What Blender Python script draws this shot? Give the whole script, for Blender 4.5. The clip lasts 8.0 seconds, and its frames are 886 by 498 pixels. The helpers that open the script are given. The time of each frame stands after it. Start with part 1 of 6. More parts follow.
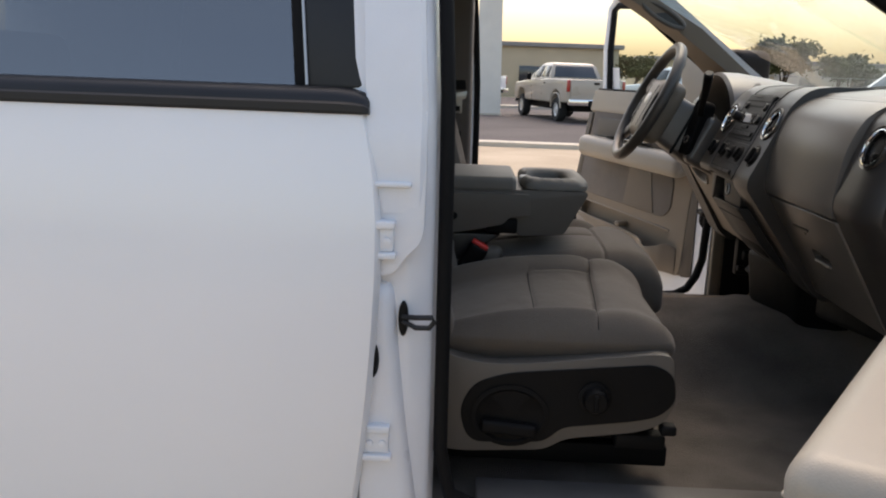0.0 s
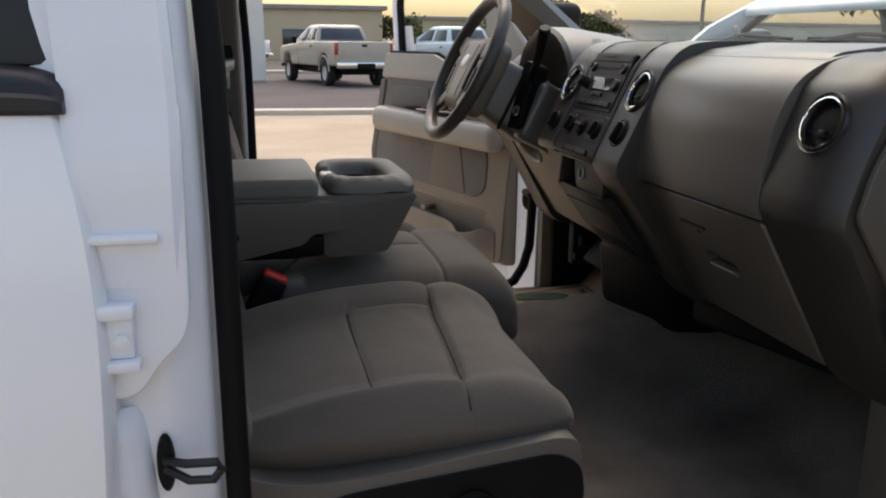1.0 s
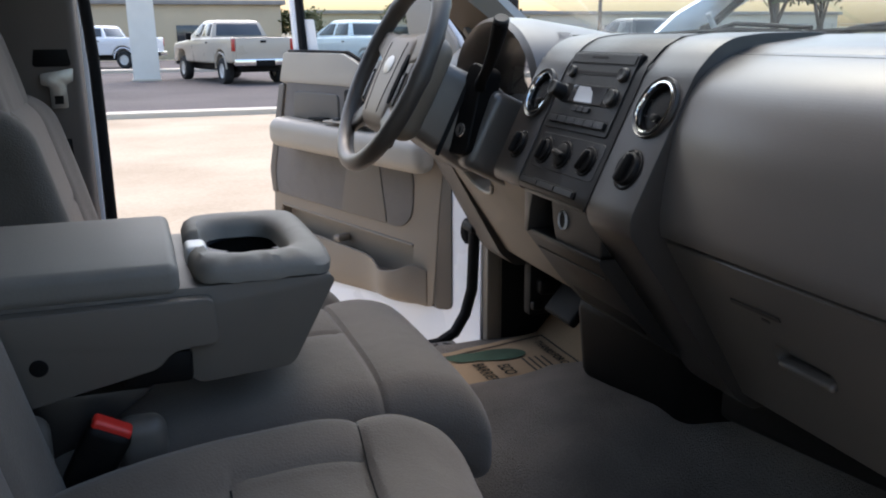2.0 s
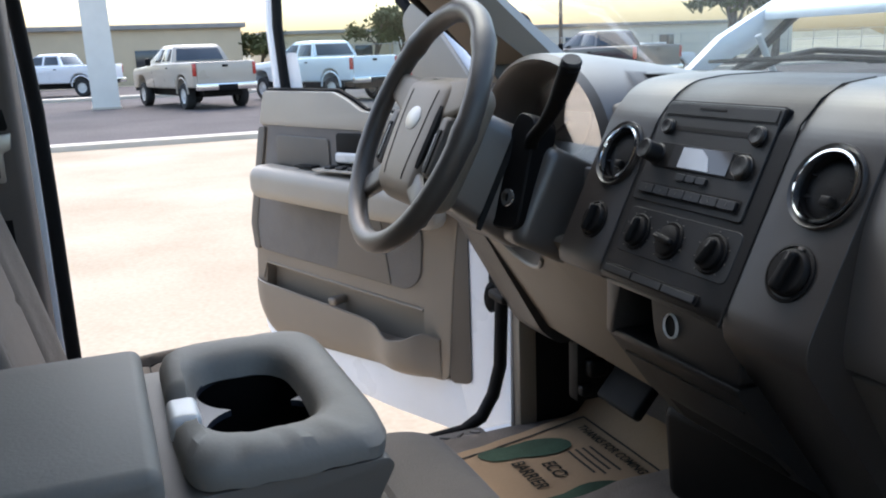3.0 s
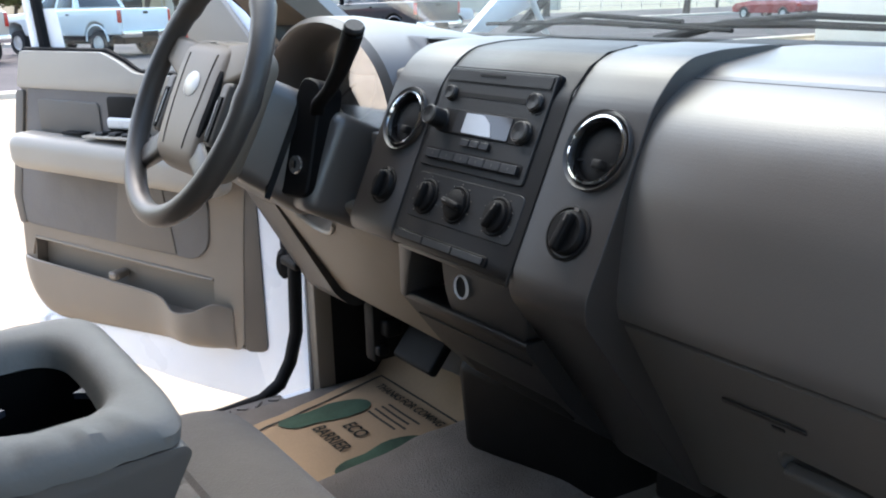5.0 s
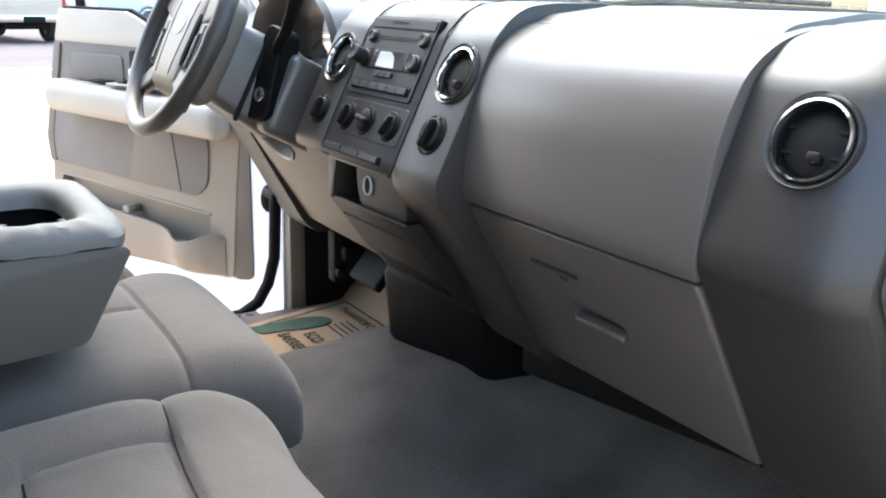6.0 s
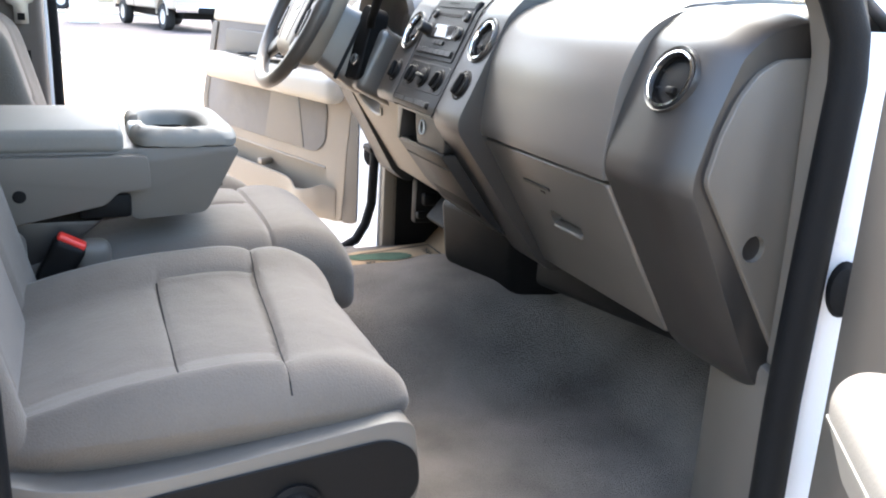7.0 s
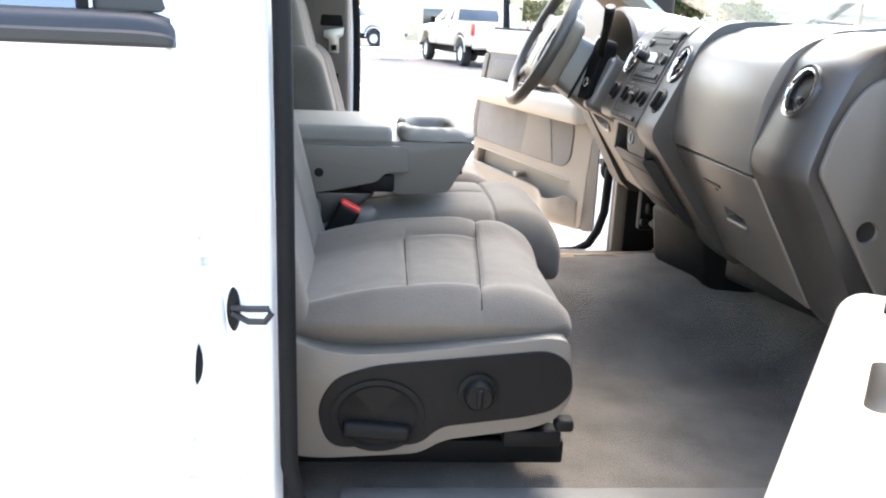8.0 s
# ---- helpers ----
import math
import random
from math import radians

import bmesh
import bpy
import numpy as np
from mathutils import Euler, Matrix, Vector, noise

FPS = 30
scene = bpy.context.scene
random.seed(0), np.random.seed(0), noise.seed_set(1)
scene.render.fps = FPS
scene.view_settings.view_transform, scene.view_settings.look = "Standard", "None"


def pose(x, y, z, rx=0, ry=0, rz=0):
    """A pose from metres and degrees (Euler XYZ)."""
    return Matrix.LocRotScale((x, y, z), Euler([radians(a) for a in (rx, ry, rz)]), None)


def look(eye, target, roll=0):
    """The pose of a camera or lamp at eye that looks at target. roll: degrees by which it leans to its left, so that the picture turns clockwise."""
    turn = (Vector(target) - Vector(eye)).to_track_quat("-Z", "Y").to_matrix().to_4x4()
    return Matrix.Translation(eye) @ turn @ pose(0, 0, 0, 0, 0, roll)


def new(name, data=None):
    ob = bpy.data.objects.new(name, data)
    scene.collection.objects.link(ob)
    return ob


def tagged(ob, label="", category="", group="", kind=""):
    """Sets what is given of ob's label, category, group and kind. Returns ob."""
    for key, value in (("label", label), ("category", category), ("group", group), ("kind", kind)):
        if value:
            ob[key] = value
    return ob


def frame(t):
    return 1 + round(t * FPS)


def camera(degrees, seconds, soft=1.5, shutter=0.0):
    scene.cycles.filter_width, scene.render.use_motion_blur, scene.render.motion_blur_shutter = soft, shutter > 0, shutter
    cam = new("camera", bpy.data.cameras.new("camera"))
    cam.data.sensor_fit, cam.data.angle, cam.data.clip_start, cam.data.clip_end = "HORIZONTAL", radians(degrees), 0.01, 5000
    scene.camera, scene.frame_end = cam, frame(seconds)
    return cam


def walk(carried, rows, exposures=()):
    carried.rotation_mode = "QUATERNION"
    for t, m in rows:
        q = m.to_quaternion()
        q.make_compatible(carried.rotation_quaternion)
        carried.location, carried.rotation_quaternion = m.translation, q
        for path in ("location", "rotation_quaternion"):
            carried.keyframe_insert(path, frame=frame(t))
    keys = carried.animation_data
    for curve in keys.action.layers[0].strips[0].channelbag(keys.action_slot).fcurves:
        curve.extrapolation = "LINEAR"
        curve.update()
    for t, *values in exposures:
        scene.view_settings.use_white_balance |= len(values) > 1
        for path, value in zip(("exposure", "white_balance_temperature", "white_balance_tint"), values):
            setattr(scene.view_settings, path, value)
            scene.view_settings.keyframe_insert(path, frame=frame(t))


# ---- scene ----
cam = camera(53.7, 8.0, 2.0)
PATH = [
    (0, (0.064, 0.011, 1.482), (0.011, 1.971, 1.087), 2.1),
    (0.5, (0.045, 0.297, 1.481), (0.295, 2.234, 1.05), 0.5),
    (1, (0.046, 0.595, 1.477), (0.49, 2.49, 1.014), 0.6),
    (1.5, (0.124, 0.883, 1.481), (0.652, 2.75, 0.995), -0.8),
    (2, (0.147, 1.142, 1.483), (0.787, 2.976, 1.006), -0.4),
    (2.2, (0.155, 1.228, 1.482), (0.822, 3.062, 1.044), -0.7),
    (3.3, (0.161, 1.571, 1.533), (0.903, 3.371, 1.074), -3.1),
    (3.5, (0.157, 1.599, 1.532), (0.949, 3.372, 1.053), -3.4),
    (4, (0.164, 1.62, 1.531), (1.101, 3.306, 1.003), -3.6),
    (4.5, (0.16, 1.595, 1.53), (1.218, 3.208, 1.004), -2.1),
    (5, (0.163, 1.51, 1.536), (1.274, 3.079, 0.983), -1.3),
    (5.2, (0.162, 1.455, 1.535), (1.278, 3.012, 0.958), -0.8),
    (6.3, (0.13, 1.019, 1.455), (1.118, 2.679, 0.936), 3.1),
    (6.5, (0.124, 0.929, 1.445), (1.049, 2.625, 0.93), 3.5),
    (7, (0.109, 0.705, 1.46), (0.872, 2.469, 0.906), 3.1),
    (7.5, (0.125, 0.499, 1.46), (0.642, 2.354, 0.917), 3.0),
    (8, (0.145, 0.3, 1.459), (0.304, 2.228, 0.953), 2.5),
]
EXPOSURES = [(0.0, 1.0, 7100, 15), (0.5, 0.97, 7200, 15), (1.0, 0.95, 7000, 15), (2.0, 1.45, 6100, 13), (3.5, 1.58, 5900, 10), (4.0, 1.52, 5900, 10), (5.0, 2.06, 5900, 10), (6.5, 3.25, 6200, 11), (7.5, 3.45, 6300, 12), (8.0, 3.4, 6400, 11)]
walk(cam, [(t, look(eye, target, roll)) for t, eye, target, roll in PATH], EXPOSURES)

# ---- world and light ----
SUN_EL, SUN_AZ = radians(56), radians(10)
world = bpy.data.worlds.new("world")
scene.world = world
world.use_nodes = True
wn = world.node_tree.nodes
sky = wn.new("ShaderNodeTexSky")
sky.sky_type = 'NISHITA'
sky.sun_disc = False
sky.sun_elevation = SUN_EL
sky.sun_rotation = SUN_AZ
sky.air_density, sky.dust_density, sky.ozone_density = 1.35, 3.8, 0.4
wn["Background"].inputs["Strength"].default_value = 0.15
world.node_tree.links.new(sky.outputs[0], wn["Background"].inputs["Color"])
sun_data = bpy.data.lights.new("sun", 'SUN')
sun_data.energy, sun_data.angle, sun_data.color = 0.3, radians(70), (1.0, 0.96, 0.92)
sun = new("sun", sun_data)
sun.matrix_world = look((math.sin(SUN_AZ) * math.cos(SUN_EL) * 50, math.cos(SUN_AZ) * math.cos(SUN_EL) * 50, math.sin(SUN_EL) * 50), (0, 0, 0))


# ---- materials ----
def mat(name, base, rough=0.6, var=0.12, scale=6.0, fine=180.0, bump=0.15, metal=0.0, coat=0.0, tint=None, spec=0.5, depth=0.002, rvar=0.1):
    """A painted, moulded or woven surface: two scales of noise in colour and gloss, and fine relief."""
    m = bpy.data.materials.new(name)
    m.use_nodes = True
    nt = m.node_tree
    b = nt.nodes["Principled BSDF"]
    b.inputs["Metallic"].default_value = metal
    b.inputs["Coat Weight"].default_value = coat
    b.inputs["Specular IOR Level"].default_value = spec
    co = nt.nodes.new("ShaderNodeTexCoord")
    n1, n2 = nt.nodes.new("ShaderNodeTexNoise"), nt.nodes.new("ShaderNodeTexNoise")
    n1.inputs["Scale"].default_value, n1.inputs["Detail"].default_value = scale, 5
    n2.inputs["Scale"].default_value, n2.inputs["Detail"].default_value = fine, 2
    for n in (n1, n2):
        nt.links.new(co.outputs["Object"], n.inputs["Vector"])
    mix = nt.nodes.new("ShaderNodeMath")
    mix.operation = 'MULTIPLY_ADD'
    mix.inputs[1].default_value = 0.35
    nt.links.new(n2.outputs["Fac"], mix.inputs[0])
    nt.links.new(n1.outputs["Fac"], mix.inputs[2])
    ramp = nt.nodes.new("ShaderNodeValToRGB")
    other = tint or base
    ramp.color_ramp.elements[0].position, ramp.color_ramp.elements[1].position = 0.42, 0.95
    ramp.color_ramp.elements[0].color = (*[max(0.0, c * (1 - var)) for c in base], 1)
    ramp.color_ramp.elements[1].color = (*[min(1.0, c * (1 + var)) for c in other], 1)
    nt.links.new(mix.outputs[0], ramp.inputs["Fac"])
    nt.links.new(ramp.outputs["Color"], b.inputs["Base Color"])
    rr = nt.nodes.new("ShaderNodeMapRange")
    rr.inputs["To Min"].default_value, rr.inputs["To Max"].default_value = max(0.02, rough - rvar), min(1.0, rough + rvar)
    nt.links.new(n1.outputs["Fac"], rr.inputs["Value"])
    nt.links.new(rr.outputs["Result"], b.inputs["Roughness"])
    if bump:
        bp = nt.nodes.new("ShaderNodeBump")
        bp.inputs["Strength"].default_value, bp.inputs["Distance"].default_value = bump, depth
        nt.links.new(n2.outputs["Fac"], bp.inputs["Height"])
        nt.links.new(bp.outputs["Normal"], b.inputs["Normal"])
    return m


def weave(name, base, pitch=420.0, strength=0.35, var=0.12):
    """Knitted seat cloth: fine crossed ribs over soft mottling."""
    m = mat(name, base, 0.9, var, 9.0, 300.0, 0.0, spec=0.2)
    nt = m.node_tree
    co = [n for n in nt.nodes if n.type == 'TEX_COORD'][0]
    v = nt.nodes.new("ShaderNodeTexVoronoi")
    v.inputs["Scale"].default_value = pitch
    nt.links.new(co.outputs["Object"], v.inputs["Vector"])
    big = nt.nodes.new("ShaderNodeTexNoise")
    big.inputs["Scale"].default_value = 26.0
    nt.links.new(co.outputs["Object"], big.inputs["Vector"])
    add = nt.nodes.new("ShaderNodeMath")
    add.operation = 'MULTIPLY_ADD'
    add.inputs[1].default_value = 3.0
    nt.links.new(big.outputs["Fac"], add.inputs[0])
    nt.links.new(v.outputs["Distance"], add.inputs[2])
    bp = nt.nodes.new("ShaderNodeBump")
    bp.inputs["Strength"].default_value, bp.inputs["Distance"].default_value = strength, 0.0012
    nt.links.new(add.outputs[0], bp.inputs["Height"])
    b = nt.nodes["Principled BSDF"]
    nt.links.new(bp.outputs["Normal"], b.inputs["Normal"])
    b.inputs["Sheen Weight"].default_value = 0.15
    return m


def pane(name, tint, gloss=1.0, rough=0.0, base=0.035):
    """A glass pane: clear or tinted, with the gloss that grows at grazing angles."""
    m = bpy.data.materials.new(name)
    m.use_nodes = True
    nt = m.node_tree
    nt.nodes.remove(nt.nodes["Principled BSDF"])
    t, g, f, x = (nt.nodes.new("ShaderNode" + k) for k in ("BsdfTransparent", "BsdfGlossy", "LayerWeight", "MixShader"))
    t.inputs["Color"].default_value = (*tint, 1)
    g.inputs["Roughness"].default_value = rough
    g.inputs["Color"].default_value = (1, 1, 1, 1)
    f.inputs["Blend"].default_value = 0.5
    p = nt.nodes.new("ShaderNodeMath")
    p.operation = 'POWER'
    p.inputs[1].default_value = 4.0
    k = nt.nodes.new("ShaderNodeMath")
    k.operation = 'MULTIPLY_ADD'
    k.inputs[1].default_value, k.inputs[2].default_value = 0.75 * gloss, base
    nt.links.new(f.outputs["Facing"], p.inputs[0])
    nt.links.new(p.outputs[0], k.inputs[0])
    nt.links.new(k.outputs[0], x.inputs[0])
    nt.links.new(t.outputs[0], x.inputs[1])
    nt.links.new(g.outputs[0], x.inputs[2])
    nt.links.new(x.outputs[0], nt.nodes["Material Output"].inputs["Surface"])
    return m


WHITE = mat("white_paint", (0.80, 0.81, 0.82), 0.22, 0.02, 2.0, 900.0, 0.03, coat=0.6)
JAMB = mat("white_jamb_paint", (0.74, 0.76, 0.79), 0.3, 0.04, 7.0, 500.0, 0.05, coat=0.3)
SEAL = mat("black_rubber", (0.0035, 0.0035, 0.0038), 0.7, 0.3, 30.0, 500.0, 0.2, spec=0.2)
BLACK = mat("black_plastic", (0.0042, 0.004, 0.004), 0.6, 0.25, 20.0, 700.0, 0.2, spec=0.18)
LINER = mat("glossy_grey_liner", (0.020, 0.023, 0.030), 0.36, 0.15, 14.0, 600.0, 0.04, spec=0.32)
TRIMBLACK = mat("satin_black_trim", (0.012, 0.012, 0.013), 0.4, 0.2, 14.0, 600.0, 0.08, spec=0.4)
DARK = mat("dark_taupe_plastic", (0.0235, 0.0203, 0.0178), 0.42, 0.1, 9.0, 900.0, 0.16, spec=0.65, depth=0.0006)
STACK = mat("charcoal_plastic", (0.0058, 0.0057, 0.0060), 0.5, 0.14, 9.0, 900.0, 0.25, spec=0.38, depth=0.0006)
PAD = mat("taupe_dash_vinyl", (0.092, 0.0815, 0.071), 0.37, 0.07, 5.0, 750.0, 0.16, spec=0.8, depth=0.0007)
TAUPE = mat("taupe_plastic", (0.1089, 0.0954, 0.0794), 0.5, 0.07, 7.0, 800.0, 0.16, depth=0.0006)
TAN = mat("tan_door_plastic", (0.1972, 0.1617, 0.1215), 0.52, 0.07, 6.0, 800.0, 0.16, depth=0.0006)
TANDARK = mat("brown_pillar_trim", (0.10, 0.082, 0.07), 0.6, 0.12, 8.0, 700.0, 0.3)
CREAM = mat("pale_tan_vinyl", (0.315, 0.285, 0.235), 0.45, 0.06, 6.0, 420.0, 0.35, depth=0.0008)
CLOTH = weave("grey_taupe_seat_cloth", (0.1125, 0.0963, 0.0794))
DOORCLOTH = weave("grey_door_cloth", (0.1431, 0.1296, 0.1143), 300.0, 0.4)
LEATHER = mat("taupe_leather", (0.182, 0.170, 0.148), 0.58, 0.08, 14.0, 260.0, 0.3, spec=0.3, depth=0.0006)
RIM = mat("grey_wheel_rim_vinyl", (0.0620, 0.0534, 0.0449), 0.42, 0.1, 16.0, 600.0, 0.35, depth=0.0006)
CARPET = mat("grey_carpet", (0.200, 0.175, 0.150), 0.97, 0.30, 7.0, 420.0, 1.0, spec=0.1, depth=0.008)
PAPER = mat("kraft_paper", (0.27, 0.19, 0.115), 0.85, 0.1, 9.0, 160.0, 0.25, spec=0.2)
GREENINK = mat("green_ink", (0.035, 0.062, 0.040), 0.8, 0.45, 14.0, 200.0, 0.1, spec=0.2)
INK = mat("black_ink", (0.03, 0.03, 0.025), 0.8, 0.2, 14.0, 200.0, 0.0, spec=0.2)
CHROME = mat("chrome", (0.80, 0.80, 0.80), 0.09, 0.03, 12.0, 200.0, 0.0, metal=1.0, rvar=0.05)
STEEL = mat("brushed_steel", (0.45, 0.44, 0.42), 0.35, 0.1, 20.0, 400.0, 0.2, metal=1.0)
TREAD = mat("grey_sill_plate", (0.115, 0.105, 0.096), 0.5, 0.12, 14.0, 500.0, 0.25)
SILVER = mat("silver_plastic", (0.62, 0.61, 0.58), 0.3, 0.05, 12.0, 500.0, 0.08)
# pale colour for the reflection painted on the radio display
LCD_GLARE = mat("pale_display_glare", (0.42, 0.44, 0.46), 0.15, 0.05, 4.0, 50.0, 0.0)
LCD = mat("grey_display_glass", (0.04, 0.04, 0.04), 0.03, 0.05, 4.0, 50.0, 0.0)
RED = mat("red_plastic", (0.62, 0.03, 0.02), 0.4, 0.1, 20.0, 400.0, 0.05)
GAUGE = mat("pale_gauge_face", (0.5, 0.48, 0.44), 0.5, 0.1, 16.0, 400.0, 0.0)
GLASS = pane("clear_glass", (0.90, 0.95, 0.95), 0.5, 0.0, 0.03)
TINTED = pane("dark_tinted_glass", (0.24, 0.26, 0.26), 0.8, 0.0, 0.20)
LENS = pane("instrument_lens", (0.85, 0.85, 0.85), 1.0, 0.02, 0.34)
MIRROR = mat("mirror_glass", (0.8, 0.82, 0.84), 0.04, 0.02, 3.0, 60.0, 0.0, metal=1.0, rvar=0.02)
SAND = mat("packed_sandy_soil", (0.40, 0.318, 0.222), 0.95, 0.16, 0.5, 30.0, 0.3, tint=(0.45, 0.372, 0.28), spec=0.15, depth=0.006)
CONCRETE = mat("pale_concrete", (0.546, 0.49, 0.405), 0.85, 0.12, 1.6, 60.0, 0.4, spec=0.2)
ASPHALT = mat("gravelly_asphalt", (0.105, 0.092, 0.088), 0.92, 0.3, 0.35, 14.0, 0.7, spec=0.2, depth=0.03)
DRYLAND = mat("dry_ground", (0.30, 0.25, 0.18), 0.95, 0.25, 0.05, 3.0, 0.4, tint=(0.27, 0.255, 0.17))
STUCCO = mat("tan_stucco", (0.55, 0.45, 0.31), 0.9, 0.08, 0.6, 30.0, 0.3)
STUCCO2 = mat("pale_stucco", (0.62, 0.57, 0.48), 0.9, 0.08, 0.5, 30.0, 0.3)
ROOFM = mat("grey_roofing", (0.30, 0.28, 0.26), 0.9, 0.15, 1.2, 20.0, 0.3)
POSTW = mat("whitewashed_concrete", (0.78, 0.747, 0.666), 0.7, 0.06, 2.0, 60.0, 0.2)
TYRE = mat("tyre_rubber", (0.02, 0.02, 0.02), 0.85, 0.3, 12.0, 200.0, 0.3)
BARK = mat("bark", (0.13, 0.10, 0.075), 0.95, 0.3, 6.0, 40.0, 0.8)
LEAF = mat("dusty_leaves", (0.06, 0.075, 0.03), 0.75, 0.45, 0.8, 6.0, 0.0, tint=(0.10, 0.105, 0.045), spec=0.2)
TAILRED = mat("red_lamp_lens", (0.45, 0.03, 0.02), 0.2, 0.1, 10.0, 100.0, 0.0, coat=0.5)
PAPERW = mat("white_card", (0.82, 0.82, 0.80), 0.7, 0.04, 8.0, 80.0, 0.0)
WOODPOLE = mat("weathered_pole_wood", (0.16, 0.13, 0.10), 0.9, 0.2, 3.0, 50.0, 0.4)


# ---- building helpers ----
def thing(name, label, category, at=(0, 0, 0), group="", kind=""):
    ob = new(name)
    ob.location = at
    ob.empty_display_size = 0.1
    return tagged(ob, label, category, group, kind)


def part(name, bm, material, parent=None, label="", smooth=True):
    me = bpy.data.meshes.new(name)
    bmesh.ops.recalc_face_normals(bm, faces=bm.faces[:])
    bm.to_mesh(me)
    bm.free()
    me.materials.append(material)
    if smooth:
        for p in me.polygons:
            p.use_smooth = True
        me.set_sharp_from_angle(angle=radians(38))
    ob = new(name, me)
    if parent:
        ob.parent = parent
        if parent.data is None:
            ob.matrix_parent_inverse = Matrix.Translation(parent.location).inverted()
    if label:
        ob["label"] = label
    return ob


def prism(pts, axis, a, b, bevel=0.0, seg=2, shift=(0, 0)):
    """A polygon, given in the plane across the axis ('x': y,z; 'y': x,z; 'z': x,y), drawn out from a to b; shift moves the far end."""
    bm = bmesh.new()
    put = {'x': lambda p, h: (h, p[0], p[1]), 'y': lambda p, h: (p[0], h, p[1]), 'z': lambda p, h: (p[0], p[1], h)}[axis]
    lo = [bm.verts.new(put(p, a)) for p in pts]
    hi = [bm.verts.new(put((p[0] + shift[0], p[1] + shift[1]), b)) for p in pts]
    n = len(pts)
    bm.faces.new(lo)
    bm.faces.new(hi[::-1])
    for i in range(n):
        bm.faces.new((lo[i], hi[i], hi[(i + 1) % n], lo[(i + 1) % n]))
    bmesh.ops.recalc_face_normals(bm, faces=bm.faces[:])
    if bevel:
        bmesh.ops.bevel(bm, geom=bm.edges[:], offset=bevel, segments=seg, profile=0.5, affect='EDGES', clamp_overlap=True)
    return bm


def hexa(c, bevel=0.0, seg=2):
    """Eight corners: the first four go round one face, the last four round the face opposite."""
    bm = bmesh.new()
    v = [bm.verts.new(p) for p in c]
    for f in ((0, 1, 2, 3), (7, 6, 5, 4), (0, 4, 5, 1), (1, 5, 6, 2), (2, 6, 7, 3), (3, 7, 4, 0)):
        bm.faces.new([v[i] for i in f])
    bmesh.ops.recalc_face_normals(bm, faces=bm.faces[:])
    if bevel:
        bmesh.ops.bevel(bm, geom=bm.edges[:], offset=bevel, segments=seg, profile=0.5, affect='EDGES', clamp_overlap=True)
    return bm


def box(x0, x1, y0, y1, z0, z1, bevel=0.004, seg=2):
    return hexa([(x0, y0, z0), (x1, y0, z0), (x1, y1, z0), (x0, y1, z0), (x0, y0, z1), (x1, y0, z1), (x1, y1, z1), (x0, y1, z1)], bevel, seg)


def rbox(centre, size, r, m=(8, 8, 8), k=4, fn=None):
    """A rounded block with a fine skin; fn moves each point (it is given the point relative to the centre)."""
    h = [s / 2 for s in size]
    axes = []
    for s, n in zip(h, m):
        e = [s - r * (1 - i / k) for i in range(k + 1)]
        inner = [-(s - r) + 2 * (s - r) * i / n for i in range(1, n)]
        axes.append(sorted([-q for q in e] + inner + e))
    bm = bmesh.new()
    seen = {}

    def vert(p):
        key = tuple(round(c, 5) for c in p)
        if key not in seen:
            q = [max(-(s - r), min(s - r, c)) for c, s in zip(p, h)]
            d = Vector([c - i for c, i in zip(p, q)])
            w = Vector(q) + (d.normalized() * r if d.length > 1e-9 else d)
            if fn:
                w = Vector(fn(w))
            seen[key] = bm.verts.new(w + Vector(centre))
        return seen[key]

    for ax in range(3):
        a, b = [(1, 2), (2, 0), (0, 1)][ax]
        for side in (-1, 1):
            for i in range(len(axes[a]) - 1):
                for j in range(len(axes[b]) - 1):
                    quad = []
                    for ii, jj in ((i, j), (i + 1, j), (i + 1, j + 1), (i, j + 1)):
                        p = [0, 0, 0]
                        p[ax], p[a], p[b] = side * h[ax], axes[a][ii], axes[b][jj]
                        quad.append(vert(p))
                    if len(set(quad)) == 4:
                        bm.faces.new(quad if side > 0 else quad[::-1])
    return bm


def loft(rings, closed=False, caps=True):
    """Rings of points of one count, skinned in order."""
    bm = bmesh.new()
    vs = [[bm.verts.new(p) for p in ring] for ring in rings]
    n = len(rings[0])
    pairs = list(zip(vs, vs[1:])) + ([(vs[-1], vs[0])] if closed else [])
    for a, b in pairs:
        for i in range(n):
            bm.faces.new((a[i], a[(i + 1) % n], b[(i + 1) % n], b[i]))
    if caps and not closed:
        bm.faces.new(vs[0][::-1])
        bm.faces.new(vs[-1])
    return bm


def tube(path, r, n=10, closed=False):
    """A round bar along a path; r is one radius or one for each point."""
    pts = [Vector(p) for p in path]
    rs = r if isinstance(r, (list, tuple)) else [r] * len(pts)
    rings, ref = [], None
    for i, p in enumerate(pts):
        a = pts[i - 1] if (i or closed) else p
        b = pts[(i + 1) % len(pts)] if (i < len(pts) - 1 or closed) else p
        d = (b - a).normalized()
        if ref is None:
            ref = Vector((0, 0, 1)) if abs(d.z) < 0.9 else Vector((1, 0, 0))
        s = d.cross(ref).normalized()
        u = s.cross(d).normalized()
        ref = u
        rings.append([p + (s * math.cos(2 * math.pi * j / n) + u * math.sin(2 * math.pi * j / n)) * rs[i] for j in range(n)])
    return loft(rings, closed)


def lathe(profile, m, n=28):
    """A turned shape: (radius, height) pairs about the z axis of the pose m."""
    rings = [[m @ Vector((max(r, 1e-4) * math.cos(2 * math.pi * j / n), max(r, 1e-4) * math.sin(2 * math.pi * j / n), h)) for j in range(n)] for r, h in profile]
    return loft(rings, caps=False)


